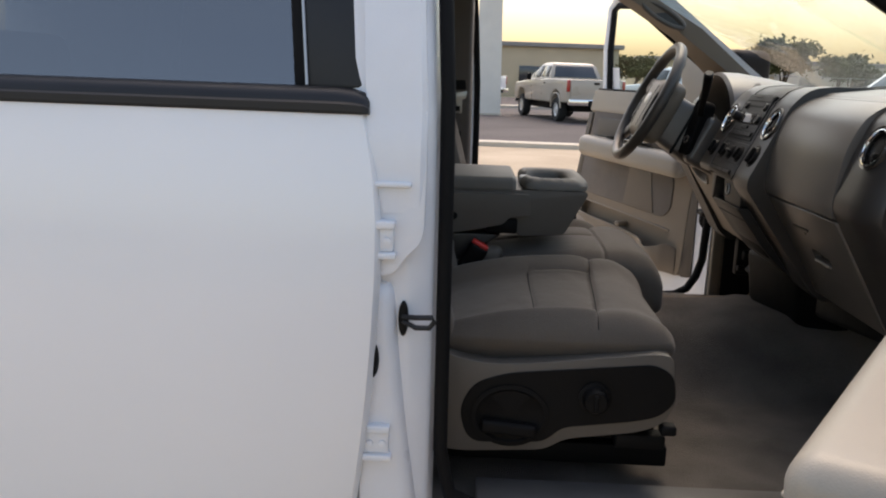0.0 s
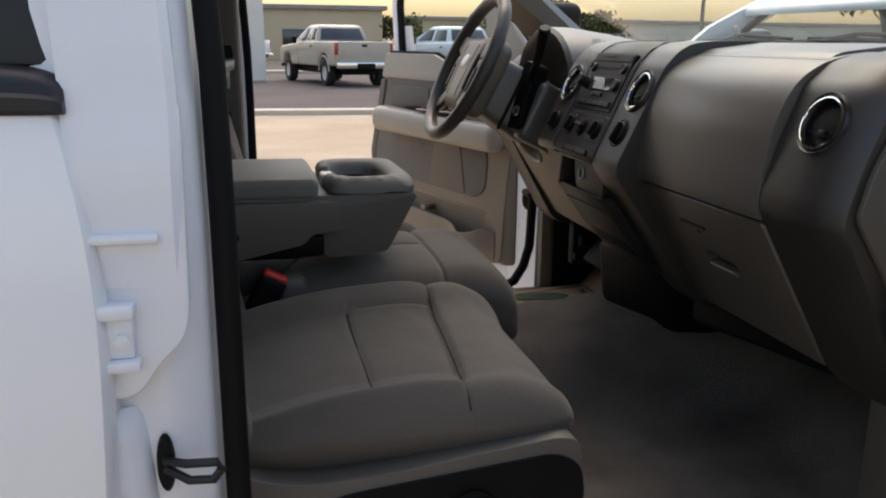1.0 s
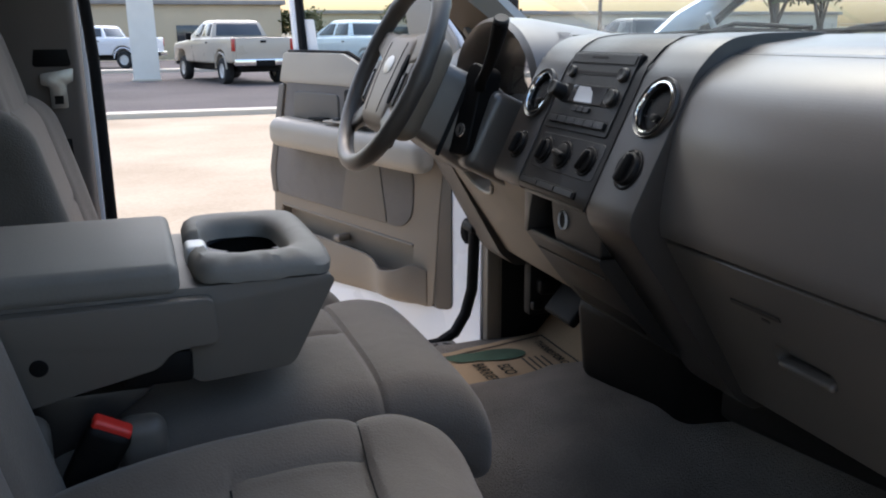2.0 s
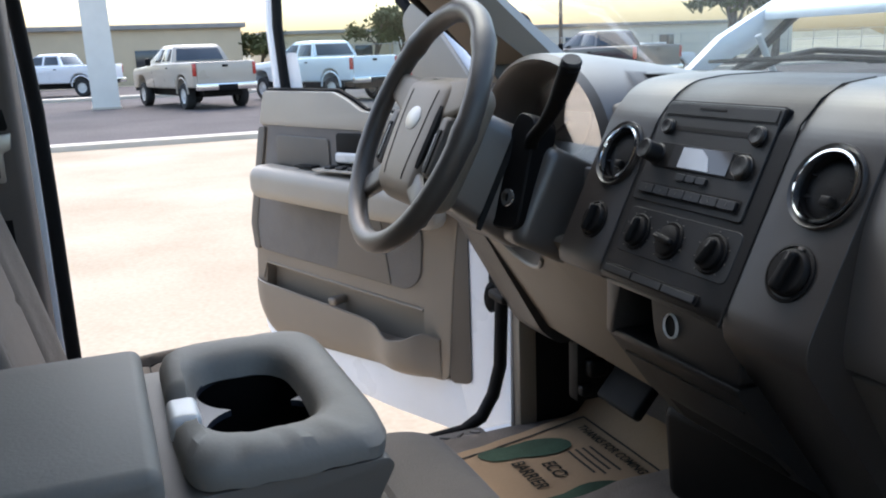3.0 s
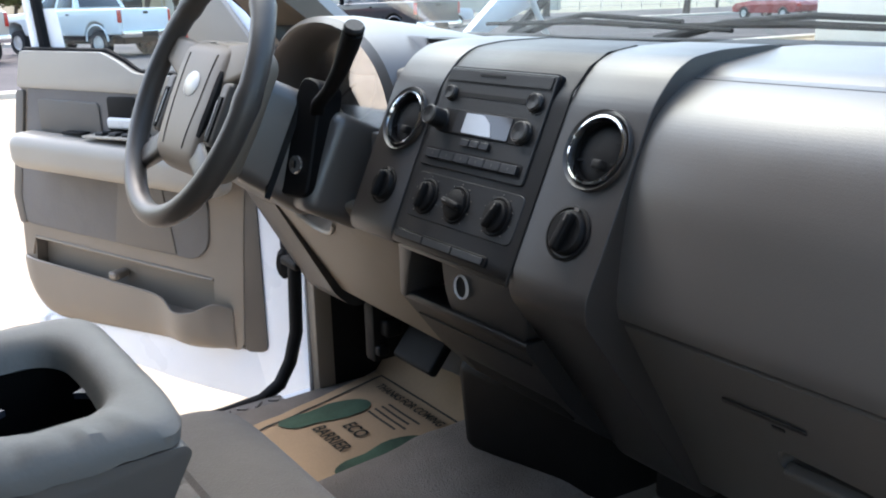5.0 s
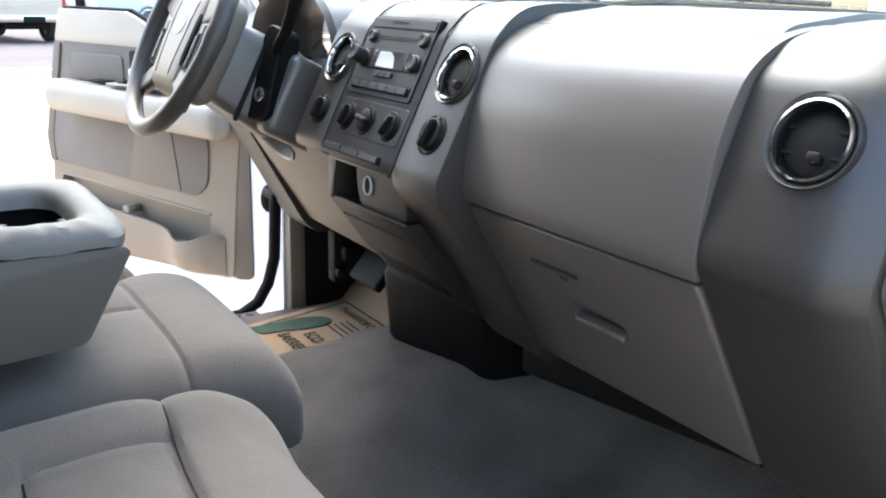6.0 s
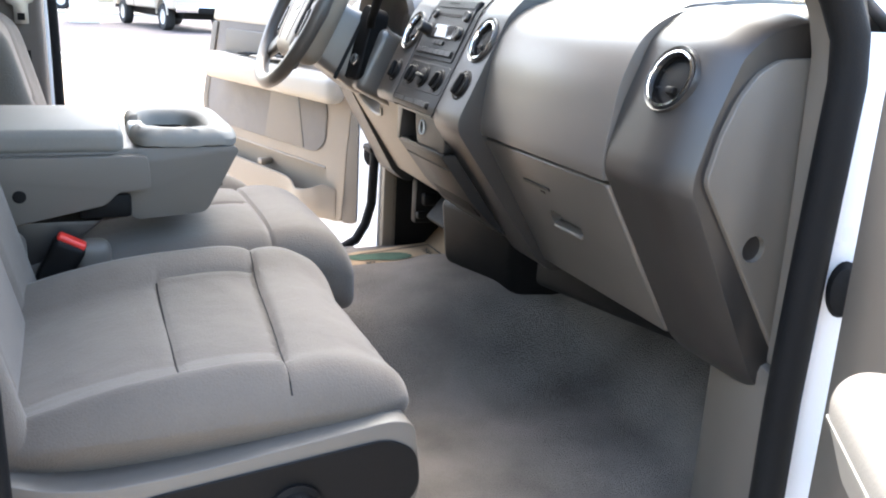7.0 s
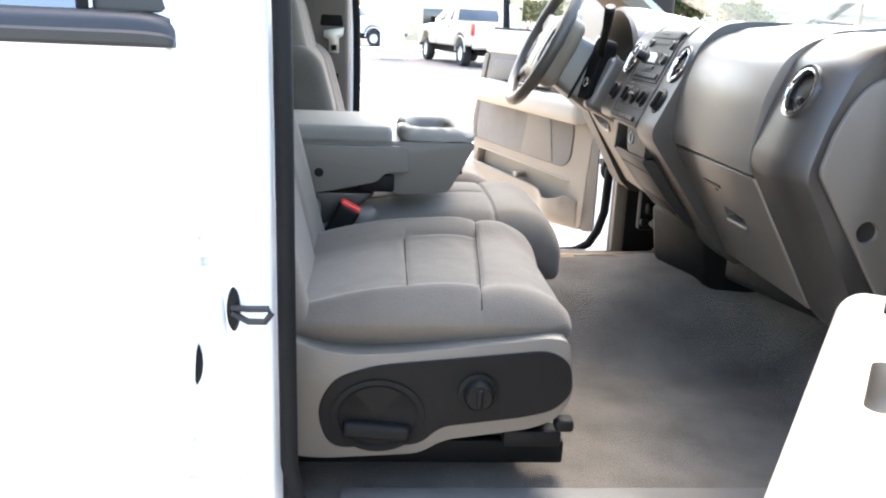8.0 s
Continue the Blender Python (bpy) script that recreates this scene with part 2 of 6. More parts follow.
def carve(ob, *cutters):
    """Cuts the shapes out of a part's mesh for good."""
    for bm in cutters:
        bmesh.ops.recalc_face_normals(bm, faces=bm.faces[:])
        me = bpy.data.meshes.new("cutter")
        bm.to_mesh(me)
        bm.free()
        tool = new("cutter", me)
        mod = ob.modifiers.new("cut", 'BOOLEAN')
        mod.operation, mod.solver, mod.object = 'DIFFERENCE', 'EXACT', tool
        fresh = bpy.data.meshes.new_from_object(ob.evaluated_get(bpy.context.evaluated_depsgraph_get()))
        ob.modifiers.clear()
        old, ob.data = ob.data, fresh
        fresh.set_sharp_from_angle(angle=radians(38))
        bpy.data.objects.remove(tool)
        bpy.data.meshes.remove(old)
        bpy.data.meshes.remove(me)
    return ob


def moved(bm, m):
    bmesh.ops.transform(bm, matrix=m, verts=bm.verts[:])
    return bm


def facing(at, normal, up=(0, 0, 1)):
    """A pose whose z axis is the normal and whose y axis is near up."""
    z = Vector(normal).normalized()
    x = Vector(up).cross(z).normalized()
    y = z.cross(x)
    return Matrix(((x.x, y.x, z.x, at[0]), (x.y, y.y, z.y, at[1]), (x.z, y.z, z.z, at[2]), (0, 0, 0, 1)))


def groove(d, width, depth):
    return -depth * math.exp(-(d / width) ** 2)


def outline(pts, r=0.01, seg=4):
    """A 2D polygon with its corners rounded."""
    out = []
    n = len(pts)
    for i, p in enumerate(pts):
        p, a, b = Vector(p), Vector(pts[i - 1]), Vector(pts[(i + 1) % n])
        q = min(r, (a - p).length * 0.45, (b - p).length * 0.45)
        s, e = p + (a - p).normalized() * q, p + (b - p).normalized() * q
        out += [tuple((1 - t) ** 2 * s + 2 * t * (1 - t) * p + t * t * e) for t in [j / seg for j in range(seg + 1)]]
    return out


def plate(pts, m, z0, z1, bevel=0.0015, r=0.006):
    """A flat piece with rounded outline, in the plane of the pose m, from height z0 to z1 along its normal."""
    return moved(prism(outline(pts, r) if r else pts, 'z', z0, z1, bevel, 1), m)


def rect(w, h, x=0.0, y=0.0):
    return [(x - w / 2, y - h / 2), (x + w / 2, y - h / 2), (x + w / 2, y + h / 2), (x - w / 2, y + h / 2)]


# ---- the white pickup: body and cab ----
YC = 2.28  # the truck's middle line; it faces +x


def mirror_y(bm):
    return moved(bm, Matrix.Translation((0, 2 * YC, 0)) @ Matrix.Diagonal((1, -1, 1, 1)))


def side_y(z):
    return 1.345 + (0.045 * ((z - 1.0) / 0.42) ** 2 if z > 1.0 else 0.035 * ((1.0 - z) / 0.4) ** 2)


truck = thing("pickup_truck", "white four-door pickup truck with its front doors open", "pickup truck", (0.2, YC, 0))


def carpet_z(x, y):
    z = 0.70 + 0.04 * (y - 1.58) / 1.4
    across = math.exp(-abs((y - YC - 0.125) / 0.238) ** 5.0)
    z += across * (0.10 + 0.055 * max(0.0, min(1.0, (x - 0.35) / 0.5)))
    if x > 1.06:
        z += (x - 1.06) * 1.0
    z += 0.011 * noise.noise((x * 4, y * 6, 0.3)) + 0.004 * noise.noise((x * 11, y * 13, 1.3)) + 0.005 * max(0.0, 1 - abs(noise.noise((x * 2.3, y * 3.1, 7.0))) / 0.12)
    edge = min(y - 1.46, 3.10 - y)
    return z - (0.0 if edge > 0.04 else (0.04 - edge) * 0.5)


bm = bmesh.new()
nx, ny = 96, 84
grid = [[bm.verts.new((-1.5 + 2.9 * i / nx, 1.44 + 1.68 * j / ny, carpet_z(-1.5 + 2.9 * i / nx, 1.44 + 1.68 * j / ny))) for j in range(ny + 1)] for i in range(nx + 1)]
low = [[bm.verts.new((v.co.x, v.co.y, 0.58)) for v in (row[0], row[-1])] for row in grid]
for i in range(nx):
    for j in range(ny):
        bm.faces.new((grid[i][j], grid[i + 1][j], grid[i + 1][j + 1], grid[i][j + 1]))
    bm.faces.new((grid[i][0], low[i][0], low[i + 1][0], grid[i + 1][0]))
    bm.faces.new((grid[i][ny], grid[i + 1][ny], low[i + 1][1], low[i][1]))
    bm.faces.new((low[i][0], low[i][1], low[i + 1][1], low[i + 1][0]))
part("carpet", bm, CARPET, truck, "grey cut-pile cab carpet over the tunnel hump")

# outer shell: roof, rear wall, firewall, sills
roof_pts = [(1.56, 1.80), (1.62, 1.86), (1.80, 1.895), (YC, 1.91), (2.76, 1.895), (2.94, 1.86), (3.00, 1.80), (2.96, 1.79), (2.74, 1.865), (YC, 1.88), (1.82, 1.865), (1.60, 1.79)]
part("roof", prism(roof_pts, 'x', -1.5, 0.42, 0.004), WHITE, truck)
part("headliner", prism([(1.6, 1.79), (1.82, 1.862), (YC, 1.876), (2.74, 1.862), (2.96, 1.79), (2.7, 1.84), (YC, 1.85), (1.86, 1.84)], 'x', -1.45, 0.40), CREAM, truck, "pale cloth headliner")
part("rear_wall", box(-1.56, -1.50, 1.42, 3.14, 0.60, 1.42, 0.01), WHITE, truck)
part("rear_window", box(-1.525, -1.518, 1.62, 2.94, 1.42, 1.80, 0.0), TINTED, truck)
part("rear_trim", box(-1.50, -1.46, 1.46, 3.10, 0.62, 1.42, 0.01), TAUPE, truck)
part("firewall", box(1.36, 1.40, 1.42, 3.14, 0.60, 1.46, 0.008), BLACK, truck)
for s in (0, 1):
    f = mirror_y if s else (lambda b: b)
    part("rocker_panel", f(prism(outline([(1.372, 0.50), (1.372, 0.66), (1.40, 0.705), (1.47, 0.705), (1.52, 0.58), (1.45, 0.48)], 0.02), 'x', -0.12, 1.02)), JAMB, truck, "white painted door sill")
    part("front_fender", f(prism([(1.0, 0.62), (1.0, 1.16), (1.02, 1.40), (1.40, 1.36), (2.35, 1.20), (2.42, 1.1), (2.42, 0.75), (2.28, 0.70), (2.24, 0.86), (2.12, 1.0), (1.94, 1.05), (1.76, 1.0), (1.64, 0.86), (1.6, 0.62)], 'y', 1.36, 1.46, 0.012)), WHITE, truck)
    # hinge pillar behind the fender
    part("hinge_pillar", f(hexa([(0.915, 1.475, 0.66), (1.0, 1.395, 0.66), (1.10, 1.395, 0.66), (1.10, 1.475, 0.66), (0.925, 1.475, 1.45), (1.01, 1.405, 1.43), (1.10, 1.405, 1.43), (1.10, 1.475, 1.45)], 0.012)), JAMB, truck, "white painted hinge pillar")
    part("hinge", f(box(0.975, 1.02, 1.365, 1.40, 0.86, 0.93, 0.008)), JAMB, truck)
    part("hinge", f(box(0.975, 1.02, 1.365, 1.40, 1.26, 1.33, 0.008)), JAMB, truck)
    part("door_check", f(lathe([(0.0, 0.0), (0.03, 0.0), (0.034, 0.008), (0.028, 0.02), (0.012, 0.024), (0.0, 0.024)], facing((0.946, 1.434, 1.150), (-0.6, -0.8, 0)) @ Matrix.Diagonal((0.55, 1.05, 1, 1)), 20)), SEAL, truck, "black rubber door wiring boot")
    # front pillar with its trim
    part("front_pillar", f(loft([[(1.03, 1.448, 1.42), (1.16, 1.465, 1.40), (1.14, 1.52, 1.42), (1.06, 1.52, 1.43)], [(0.50, 1.572, 1.83), (0.58, 1.585, 1.82), (0.58, 1.625, 1.83), (0.50, 1.625, 1.84)]])), WHITE, truck)
    part("pillar_trim", f(loft([[(0.872, 1.479, 1.488), (0.97, 1.487, 1.49), (1.0, 1.54, 1.50), (0.93, 1.56, 1.50)], [(0.72, 1.535, 1.62), (0.80, 1.545, 1.645), (0.80, 1.60, 1.65), (0.72, 1.605, 1.64)], [(0.36, 1.60, 1.83), (0.44, 1.61, 1.84), (0.44, 1.67, 1.845), (0.36, 1.67, 1.84)]])), TAN, truck, "taupe plastic windscreen pillar trim")
    part("pillar_strip", f(prism(outline([(0.869, 1.498), (0.894, 1.462), (0.908, 1.418), (0.916, 1.2), (0.917, 1.025), (0.97, 1.025), (0.97, 1.43), (0.94, 1.50)], 0.008, 3), 'y', 1.473, 1.503, 0.005, 3)), TAUPE, truck, "taupe strip beside the door seal")
    if s == 0:
        part("kick_panel", f(hexa([(0.90, 1.470, 0.66), (0.975, 1.675, 0.66), (1.30, 1.69, 0.66), (1.30, 1.47, 0.66), (0.905, 1.475, 1.02), (0.965, 1.66, 1.02), (1.30, 1.68, 1.02), (1.30, 1.475, 1.02)], 0.012)), TAUPE, truck, "taupe plastic kick panel")
    else:
        part("kick_panel", f(hexa([(0.924, 1.470, 0.66), (0.935, 1.488, 0.66), (0.97, 1.49, 0.66), (0.97, 1.47, 0.66), (0.928, 1.475, 1.30), (0.938, 1.492, 1.30), (0.975, 1.494, 1.30), (0.975, 1.475, 1.30)], 0.005)), TAUPE, truck, "taupe plastic kick panel")
        part("pillar_strip", f(box(0.928, 0.975, 1.473, 1.505, 0.70, 1.03, 0.008)), TAN, truck, "tan plastic strip at the foot of the hinge pillar")
    # rubber seal round the front door opening
    bx, fx = (0.052, 0.015) if s else (0.0, 0.0)
    seal = [(0.855, 1.468, 1.53), (0.893, 1.462, 1.485), (0.915, 1.457, 1.44), (0.920, 1.455, 1.39), (0.910 + fx, 1.453, 1.2), (0.901 + fx, 1.45, 1.0), (0.897 + fx, 1.445, 0.86), (0.880 + fx, 1.442, 0.795), (0.852 + fx, 1.44, 0.748), (0.808 + fx, 1.44, 0.726), (0.74, 1.44, 0.72), (0.4, 1.44, 0.718), (0.13 + bx, 1.44, 0.72), (0.052 + bx, 1.44, 0.755), (0.033 + bx, 1.438, 0.84), (0.030 + bx, 1.435, 1.1), (0.028 + bx, 1.435, 1.3), (0.025 + bx, 1.44, 1.45), (0.012 + bx, 1.49, 1.65), (0.0 + bx, 1.545, 1.79), (0.03 + bx, 1.565, 1.82), (0.3, 1.575, 1.83), (0.42, 1.565, 1.815), (0.62, 1.535, 1.70)]
    part("door_seal", f(tube(seal, [(0.0145 if s else 0.0215) if q[0] > 0.84 and q[2] < 1.6 else 0.0125 for q in seal], 16, True)), SEAL, truck, "black rubber door seal")
    part("sill_plate", f(box(0.10, 0.86, 1.452 if s else 1.47, 1.545 if s else 1.57, 0.700, 0.734 if s else 0.728, 0.006)), TREAD, truck, "grey moulded sill plate")
    # middle pillar
    foot = outline([(-0.16, 1.425), (-0.105, 1.404), (-0.03, 1.401), (-0.010, 1.410), (0.010 + bx, 1.425), (0.020 + bx, 1.47), (-0.16, 1.47)], 0.008, 2)
    rings = []
    for z, dx, dy in ((0.62, 0.004, 0.0), (1.0, 0.002, 0.0), (1.30, 0.0, 0.002), (1.42, -0.002, 0.008), (1.50, -0.006, 0.026), (1.65, -0.016, 0.07), (1.83, -0.03, 0.128)):
        rings.append([(p[0] + dx, p[1] + dy, z) for p in foot])
    part("middle_pillar", f(loft(rings)), JAMB, truck, "white painted middle pillar")
    part("pillar_trim", f(hexa([(-0.17, 1.465, 0.72), (0.018 + bx, 1.468, 0.72), (0.010 + bx, 1.525, 0.72), (-0.17, 1.525, 0.72), (-0.17, 1.54, 1.83), (0.008 + bx, 1.545, 1.83), (0.0 + bx, 1.60, 1.83), (-0.17, 1.60, 1.83)], 0.012, 3)), TANDARK, truck, "dark brown middle pillar trim")

# details of the passenger side pillar: pressed ribs, hinge leaves, striker
part("pressed_rib", box(-0.10, -0.026, 1.377, 1.40, 1.301, 1.310, 0.004), JAMB, truck)
for z in (1.236, 0.892):
    part("hinge_leaf", box(-0.10, -0.050, 1.366, 1.395, z, z + 0.013, 0.003), JAMB, truck)
    part("hinge_leaf", box(-0.10, -0.052, 1.374, 1.395, z - 0.038, z, 0.003), JAMB, truck)
    part("hinge_leaf", box(-0.10, -0.047, 1.366, 1.395, z - 0.049, z - 0.038, 0.003), JAMB, truck)
    for dx in (0.0, 0.022):
        part("hinge_bolt", lathe([(0.0, 0.0), (0.007, 0.0), (0.007, 0.004), (0.0, 0.005)], facing((-0.084 + dx, 1.374, z - 0.020), (0, -1, 0)), 6), JAMB, truck)
panel = outline([(-0.10, 1.158), (-0.064, 1.158), (-0.050, 1.164), (-0.032, 1.190), (-0.010, 1.211), (-0.004, 1.235), (-0.004, 1.425), (-0.10, 1.425)], 0.012, 5)
bm = prism(panel, 'y', 1.3815, 1.418, 0.009, 4)
for v in bm.verts:
    v.co.y = max(v.co.y, side_y(v.co.z) + 0.016 + (v.co.y - 1.3815) * 0.3)
part("pressed_panel", bm, JAMB, truck, "raised pressing of the pillar")
part("lower_pressing", loft([[(-0.10, 1.380 + d, z), (xr - 0.020, 1.380 + d, z), (xr - 0.008, 1.385 + d, z), (xr, 1.398 + d * 0.6, z), (xr + 0.004, 1.42, z), (-0.10, 1.42, z)] for z, xr, d in ((0.63, 0.004, 0.004), (0.76, -0.008, 0.003), (0.88, -0.024, 0.002), (0.98, -0.036, 0.0), (1.06, -0.045, 0.0), (1.115, -0.050, 0.0), (1.132, -0.053, 0.004), (1.142, -0.056, 0.014))]), JAMB, truck, "rounded lower pressing of the pillar")
part("upper_pressing", loft([[(-0.10 + dx, 1.3815 + dy, z), (-0.012 + dx, 1.3815 + dy, z), (-0.004 + dx, 1.390 + dy, z), (-0.004 + dx, 1.42 + dy, z), (-0.10 + dx, 1.42 + dy, z)] for z, dx, dy in ((1.26, -0.0015, 0.006), (1.36, -0.0015, 0.004), (1.40, -0.0015, 0.014), (1.43, -0.002, 0.020), (1.50, -0.006, 0.026), (1.65, -0.016, 0.07), (1.82, -0.03, 0.124))]), JAMB, truck)
striker = part("striker", lathe([(0.0, 0.0), (0.019, 0.0), (0.021, 0.005), (0.018, 0.011), (0.0, 0.012)], facing((-0.034, 1.404, 1.083), (-0.1, -1, 0)) @ Matrix.Diagonal((0.42, 1.45, 1, 1)), 18), BLACK, truck, "black door latch striker")
part("striker_loop", tube([(-0.034, 1.392, 1.088), (-0.014, 1.374, 1.092), (0.014, 1.364, 1.096), (0.018, 1.363, 1.090), (0.010, 1.366, 1.078), (-0.012, 1.374, 1.075), (-0.034, 1.392, 1.080)], 0.0045, 8, True), TRIMBLACK, striker)
part("dome_plug", lathe([(0.0, 0.0), (0.016, 0.0), (0.018, 0.005), (0.012, 0.012), (0.0, 0.014)], facing((-0.084, 1.378, 1.018), (0.2, -1, 0)) @ Matrix.Diagonal((0.7, 1.8, 1, 1)), 16), SEAL, truck, "black rubber plug")
# seat belt on the driver's pillar
belt = thing("seat_belt", "dark seat belt hanging with a metal latch tongue on the pillar", "seat belt", (0.0, 3.0, 1.4))
part("webbing", hexa([(-0.02, 3.005, 0.95), (0.035, 3.005, 0.95), (0.035, 3.009, 0.95), (-0.02, 3.009, 0.95), (-0.03, 2.985, 1.75), (0.02, 2.985, 1.75), (0.02, 2.989, 1.75), (-0.03, 2.989, 1.75)]), SEAL, belt)
part("belt_guide", box(-0.03, 0.045, 2.985, 3.004, 1.425, 1.47, 0.008), BLACK, belt)
tongue = part("latch_tongue", prism(outline([(-0.015, 1.415), (0.045, 1.425), (0.042, 1.40), (0.030, 1.395), (0.030, 1.35), (0.0, 1.35), (0.0, 1.39), (-0.015, 1.395)], 0.004), 'y', 2.978, 2.984, 0.001), STEEL, belt, "bright metal latch tongue")
part("tongue_slot", box(0.007, 0.023, 2.976, 2.9785, 1.358, 1.374, 0.0), BLACK, tongue)
# windscreen, scuttle, wipers
part("windscreen", hexa([(1.30, 1.52, 1.44), (1.36, YC, 1.44), (0.44, YC, 1.87), (0.41, 1.64, 1.835), (1.305, 1.52, 1.446), (1.365, YC, 1.446), (0.446, YC, 1.876), (0.416, 1.64, 1.841)]), GLASS, truck, "clear windscreen glass", False).visible_shadow = False
part("windscreen", mirror_y(hexa([(1.30, 1.52, 1.44), (1.36, YC, 1.44), (0.44, YC, 1.87), (0.41, 1.64, 1.835), (1.305, 1.52, 1.446), (1.365, YC, 1.446), (0.446, YC, 1.876), (0.416, 1.64, 1.841)])), GLASS, truck, "clear windscreen glass", False).visible_shadow = False
part("scuttle", prism([(1.28, 1.43), (1.38, 1.452), (1.56, 1.44), (1.58, 1.38), (1.30, 1.38)], 'y', 1.50, 3.06, 0.006), BLACK, truck, "black plastic scuttle panel")
for y0, y1 in ((2.62, 1.86), (3.02, 2.36)):
    wiper = part("wiper_arm", tube([(1.44, y0, 1.452), (1.37, y0 - 0.2, 1.486), (1.325, (y0 + y1) / 2, 1.500), (1.315, y1 + 0.1, 1.490)], [0.011, 0.007, 0.005, 0.004], 8), BLACK, truck, "black wiper arm")
    part("wiper_blade", tube([(1.345, y0 - 0.02, 1.480), (1.318, (y0 + y1) / 2, 1.488), (1.308, y1, 1.478)], [0.004, 0.006, 0.004], 6), SEAL, wiper)
# grab handle on the driver's windscreen pillar
gu, gv = Vector((-0.876, 0.0, 0.482)), Vector((0.47, 0.10, 0.876))
gc = Vector((0.664, 2.938, 1.690))
loop = [gc + gu * (0.078 * math.cos(2 * math.pi * i / 32)) + gv * (0.019 * math.sin(2 * math.pi * i / 32)) for i in range(32)]
grab = part("grab_handle", tube(loop, 0.0085, 8, True), TAUPE, truck, "taupe oval grab handle on the pillar")
part("handle_recess", loft([[gc + Vector((0, dy, 0)) + gu * (0.074 * math.cos(2 * math.pi * i / 24)) + gv * (0.016 * math.sin(2 * math.pi * i / 24)) for i in range(24)] for dy in (0.002, 0.012)]), DARK, grab)
# engine bay, front, cargo bed and wheels
part("engine_bay", box(1.45, 2.40, 1.47, 3.09, 0.62, 1.12, 0.03), BLACK, truck)
part("grille", box(2.40, 2.46, 1.62, 2.94, 0.78, 1.10, 0.02), CHROME, truck)
part("front_bumper", box(2.42, 2.56, 1.38, 3.18, 0.50, 0.72, 0.04, 3), CHROME, truck)
part("bed", prism([(-1.60, 0.62), (-3.30, 0.62), (-3.30, 1.30), (-1.60, 1.30)], 'y', 1.37, 3.19, 0.02), WHITE, truck)
part("rear_bumper", box(-3.45, -3.30, 1.40, 3.16, 0.52, 0.70, 0.03), CHROME, truck)
part("chassis", box(-3.2, 2.4, 1.75, 2.81, 0.38, 0.58, 0.02), BLACK, truck)


def wheel(parent, x, y, r=0.38, w=0.26, face=-1):
    m = facing((x, y, r), (0, face, 0))
    tyre = part("tyre", lathe([(r * 0.56, -w), (r * 0.92, -w), (r, -w * 0.85), (r, -w * 0.15), (r * 0.92, 0.0), (r * 0.60, 0.0), (r * 0.56, -0.02)], m, 32), TYRE, parent)
    part("rim", lathe([(r * 0.57, -w * 0.8), (r * 0.585, -0.015), (r * 0.52, -0.02), (r * 0.48, -0.06), (r * 0.2, -0.045), (r * 0.17, -0.02), (0.0, -0.02)], m, 24), SILVER, tyre, "silver alloy wheel rim")
    return tyre


for x in (1.94, -2.30):
    wheel(truck, x, 1.37)
    wheel(truck, x, 3.19, face=1)
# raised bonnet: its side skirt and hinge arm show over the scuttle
# added black sheet: the footwell's shade put in as colour
part("footwell_shade", box(0.955, 1.36, 3.055, 3.075, 0.66, 1.36, 0.004), BLACK, truck, "black sheet standing in for the shade in the driver's footwell")
skirt = [(1.395, 1.452), (1.49, 1.53), (1.66, 1.615), (2.38, 1.98), (2.44, 1.95), (1.66, 1.54), (1.45, 1.452)]
bonnet = part("bonnet", prism([(1.60, 1.585), (2.40, 1.99), (2.46, 1.95), (2.44, 1.93), (2.38, 1.955), (1.60, 1.56)], 'y', 1.44, 3.14, 0.008), WHITE, truck, "white bonnet raised on its hinges")
part("bonnet_skirt", prism(outline(skirt, 0.01, 3), 'y', 3.14, 3.165, 0.005), WHITE, bonnet)
part("bonnet_skirt", mirror_y(prism(outline(skirt, 0.01, 3), 'y', 3.14, 3.165, 0.005)), WHITE, bonnet)
part("hinge_arm", tube([(1.46, 3.10, 1.43), (1.53, 3.10, 1.475), (1.66, 3.10, 1.575)], 0.011, 8), BLACK, bonnet, "dark bonnet hinge arm")
part("bonnet_strut", tube([(1.60, 3.08, 1.42), (1.545, 3.09, 1.53)], 0.008, 8), SILVER, bonnet)

# ---- dashboard ----
dash = thing("dashboard", "taupe moulded dashboard with round chrome-ringed vents and a glove box", "dashboard", (0.9, YC, 0.95))
part("top_pad", prism(outline([(0.905, 1.452), (0.93, 1.469), (1.0, 1.474), (1.31, 1.452), (1.31, 1.36), (0.90, 1.36)], 0.010), 'y', 1.522, 3.038, 0.006), PAD, dash)
part("top_lid", prism(outline([(0.835, 1.448), (0.87, 1.4675), (0.98, 1.480), (1.05, 1.479), (1.05, 1.46), (0.86, 1.44)], 0.012), 'y', 1.690, 2.058, 0.006), PAD, dash, "taupe upper storage lid")
part("carcass", box(0.93, 1.34, 1.54, 3.02, 1.00, 1.40, 0.01), BLACK, dash)
part("defrost_grille", box(1.10, 1.20, 1.75, 2.25, 1.470, 1.474, 0.002), BLACK, dash)

def smooth_line(pts, n=6):
    """Points along a smooth curve through the given ones."""
    out = []
    for i in range(len(pts) - 1):
        p0, p1, p2, p3 = (Vector(pts[max(0, min(len(pts) - 1, i + k))]) for k in (-1, 0, 1, 2))
        for j in range(n):
            t = j / n
            q = 0.5 * (2 * p1 + (p2 - p0) * t + (2 * p0 - 5 * p1 + 4 * p2 - p3) * t * t + (3 * p1 - p0 - 3 * p2 + p3) * t ** 3)
            out.append((q.x, q.y))
    return out + [tuple(pts[-1])]


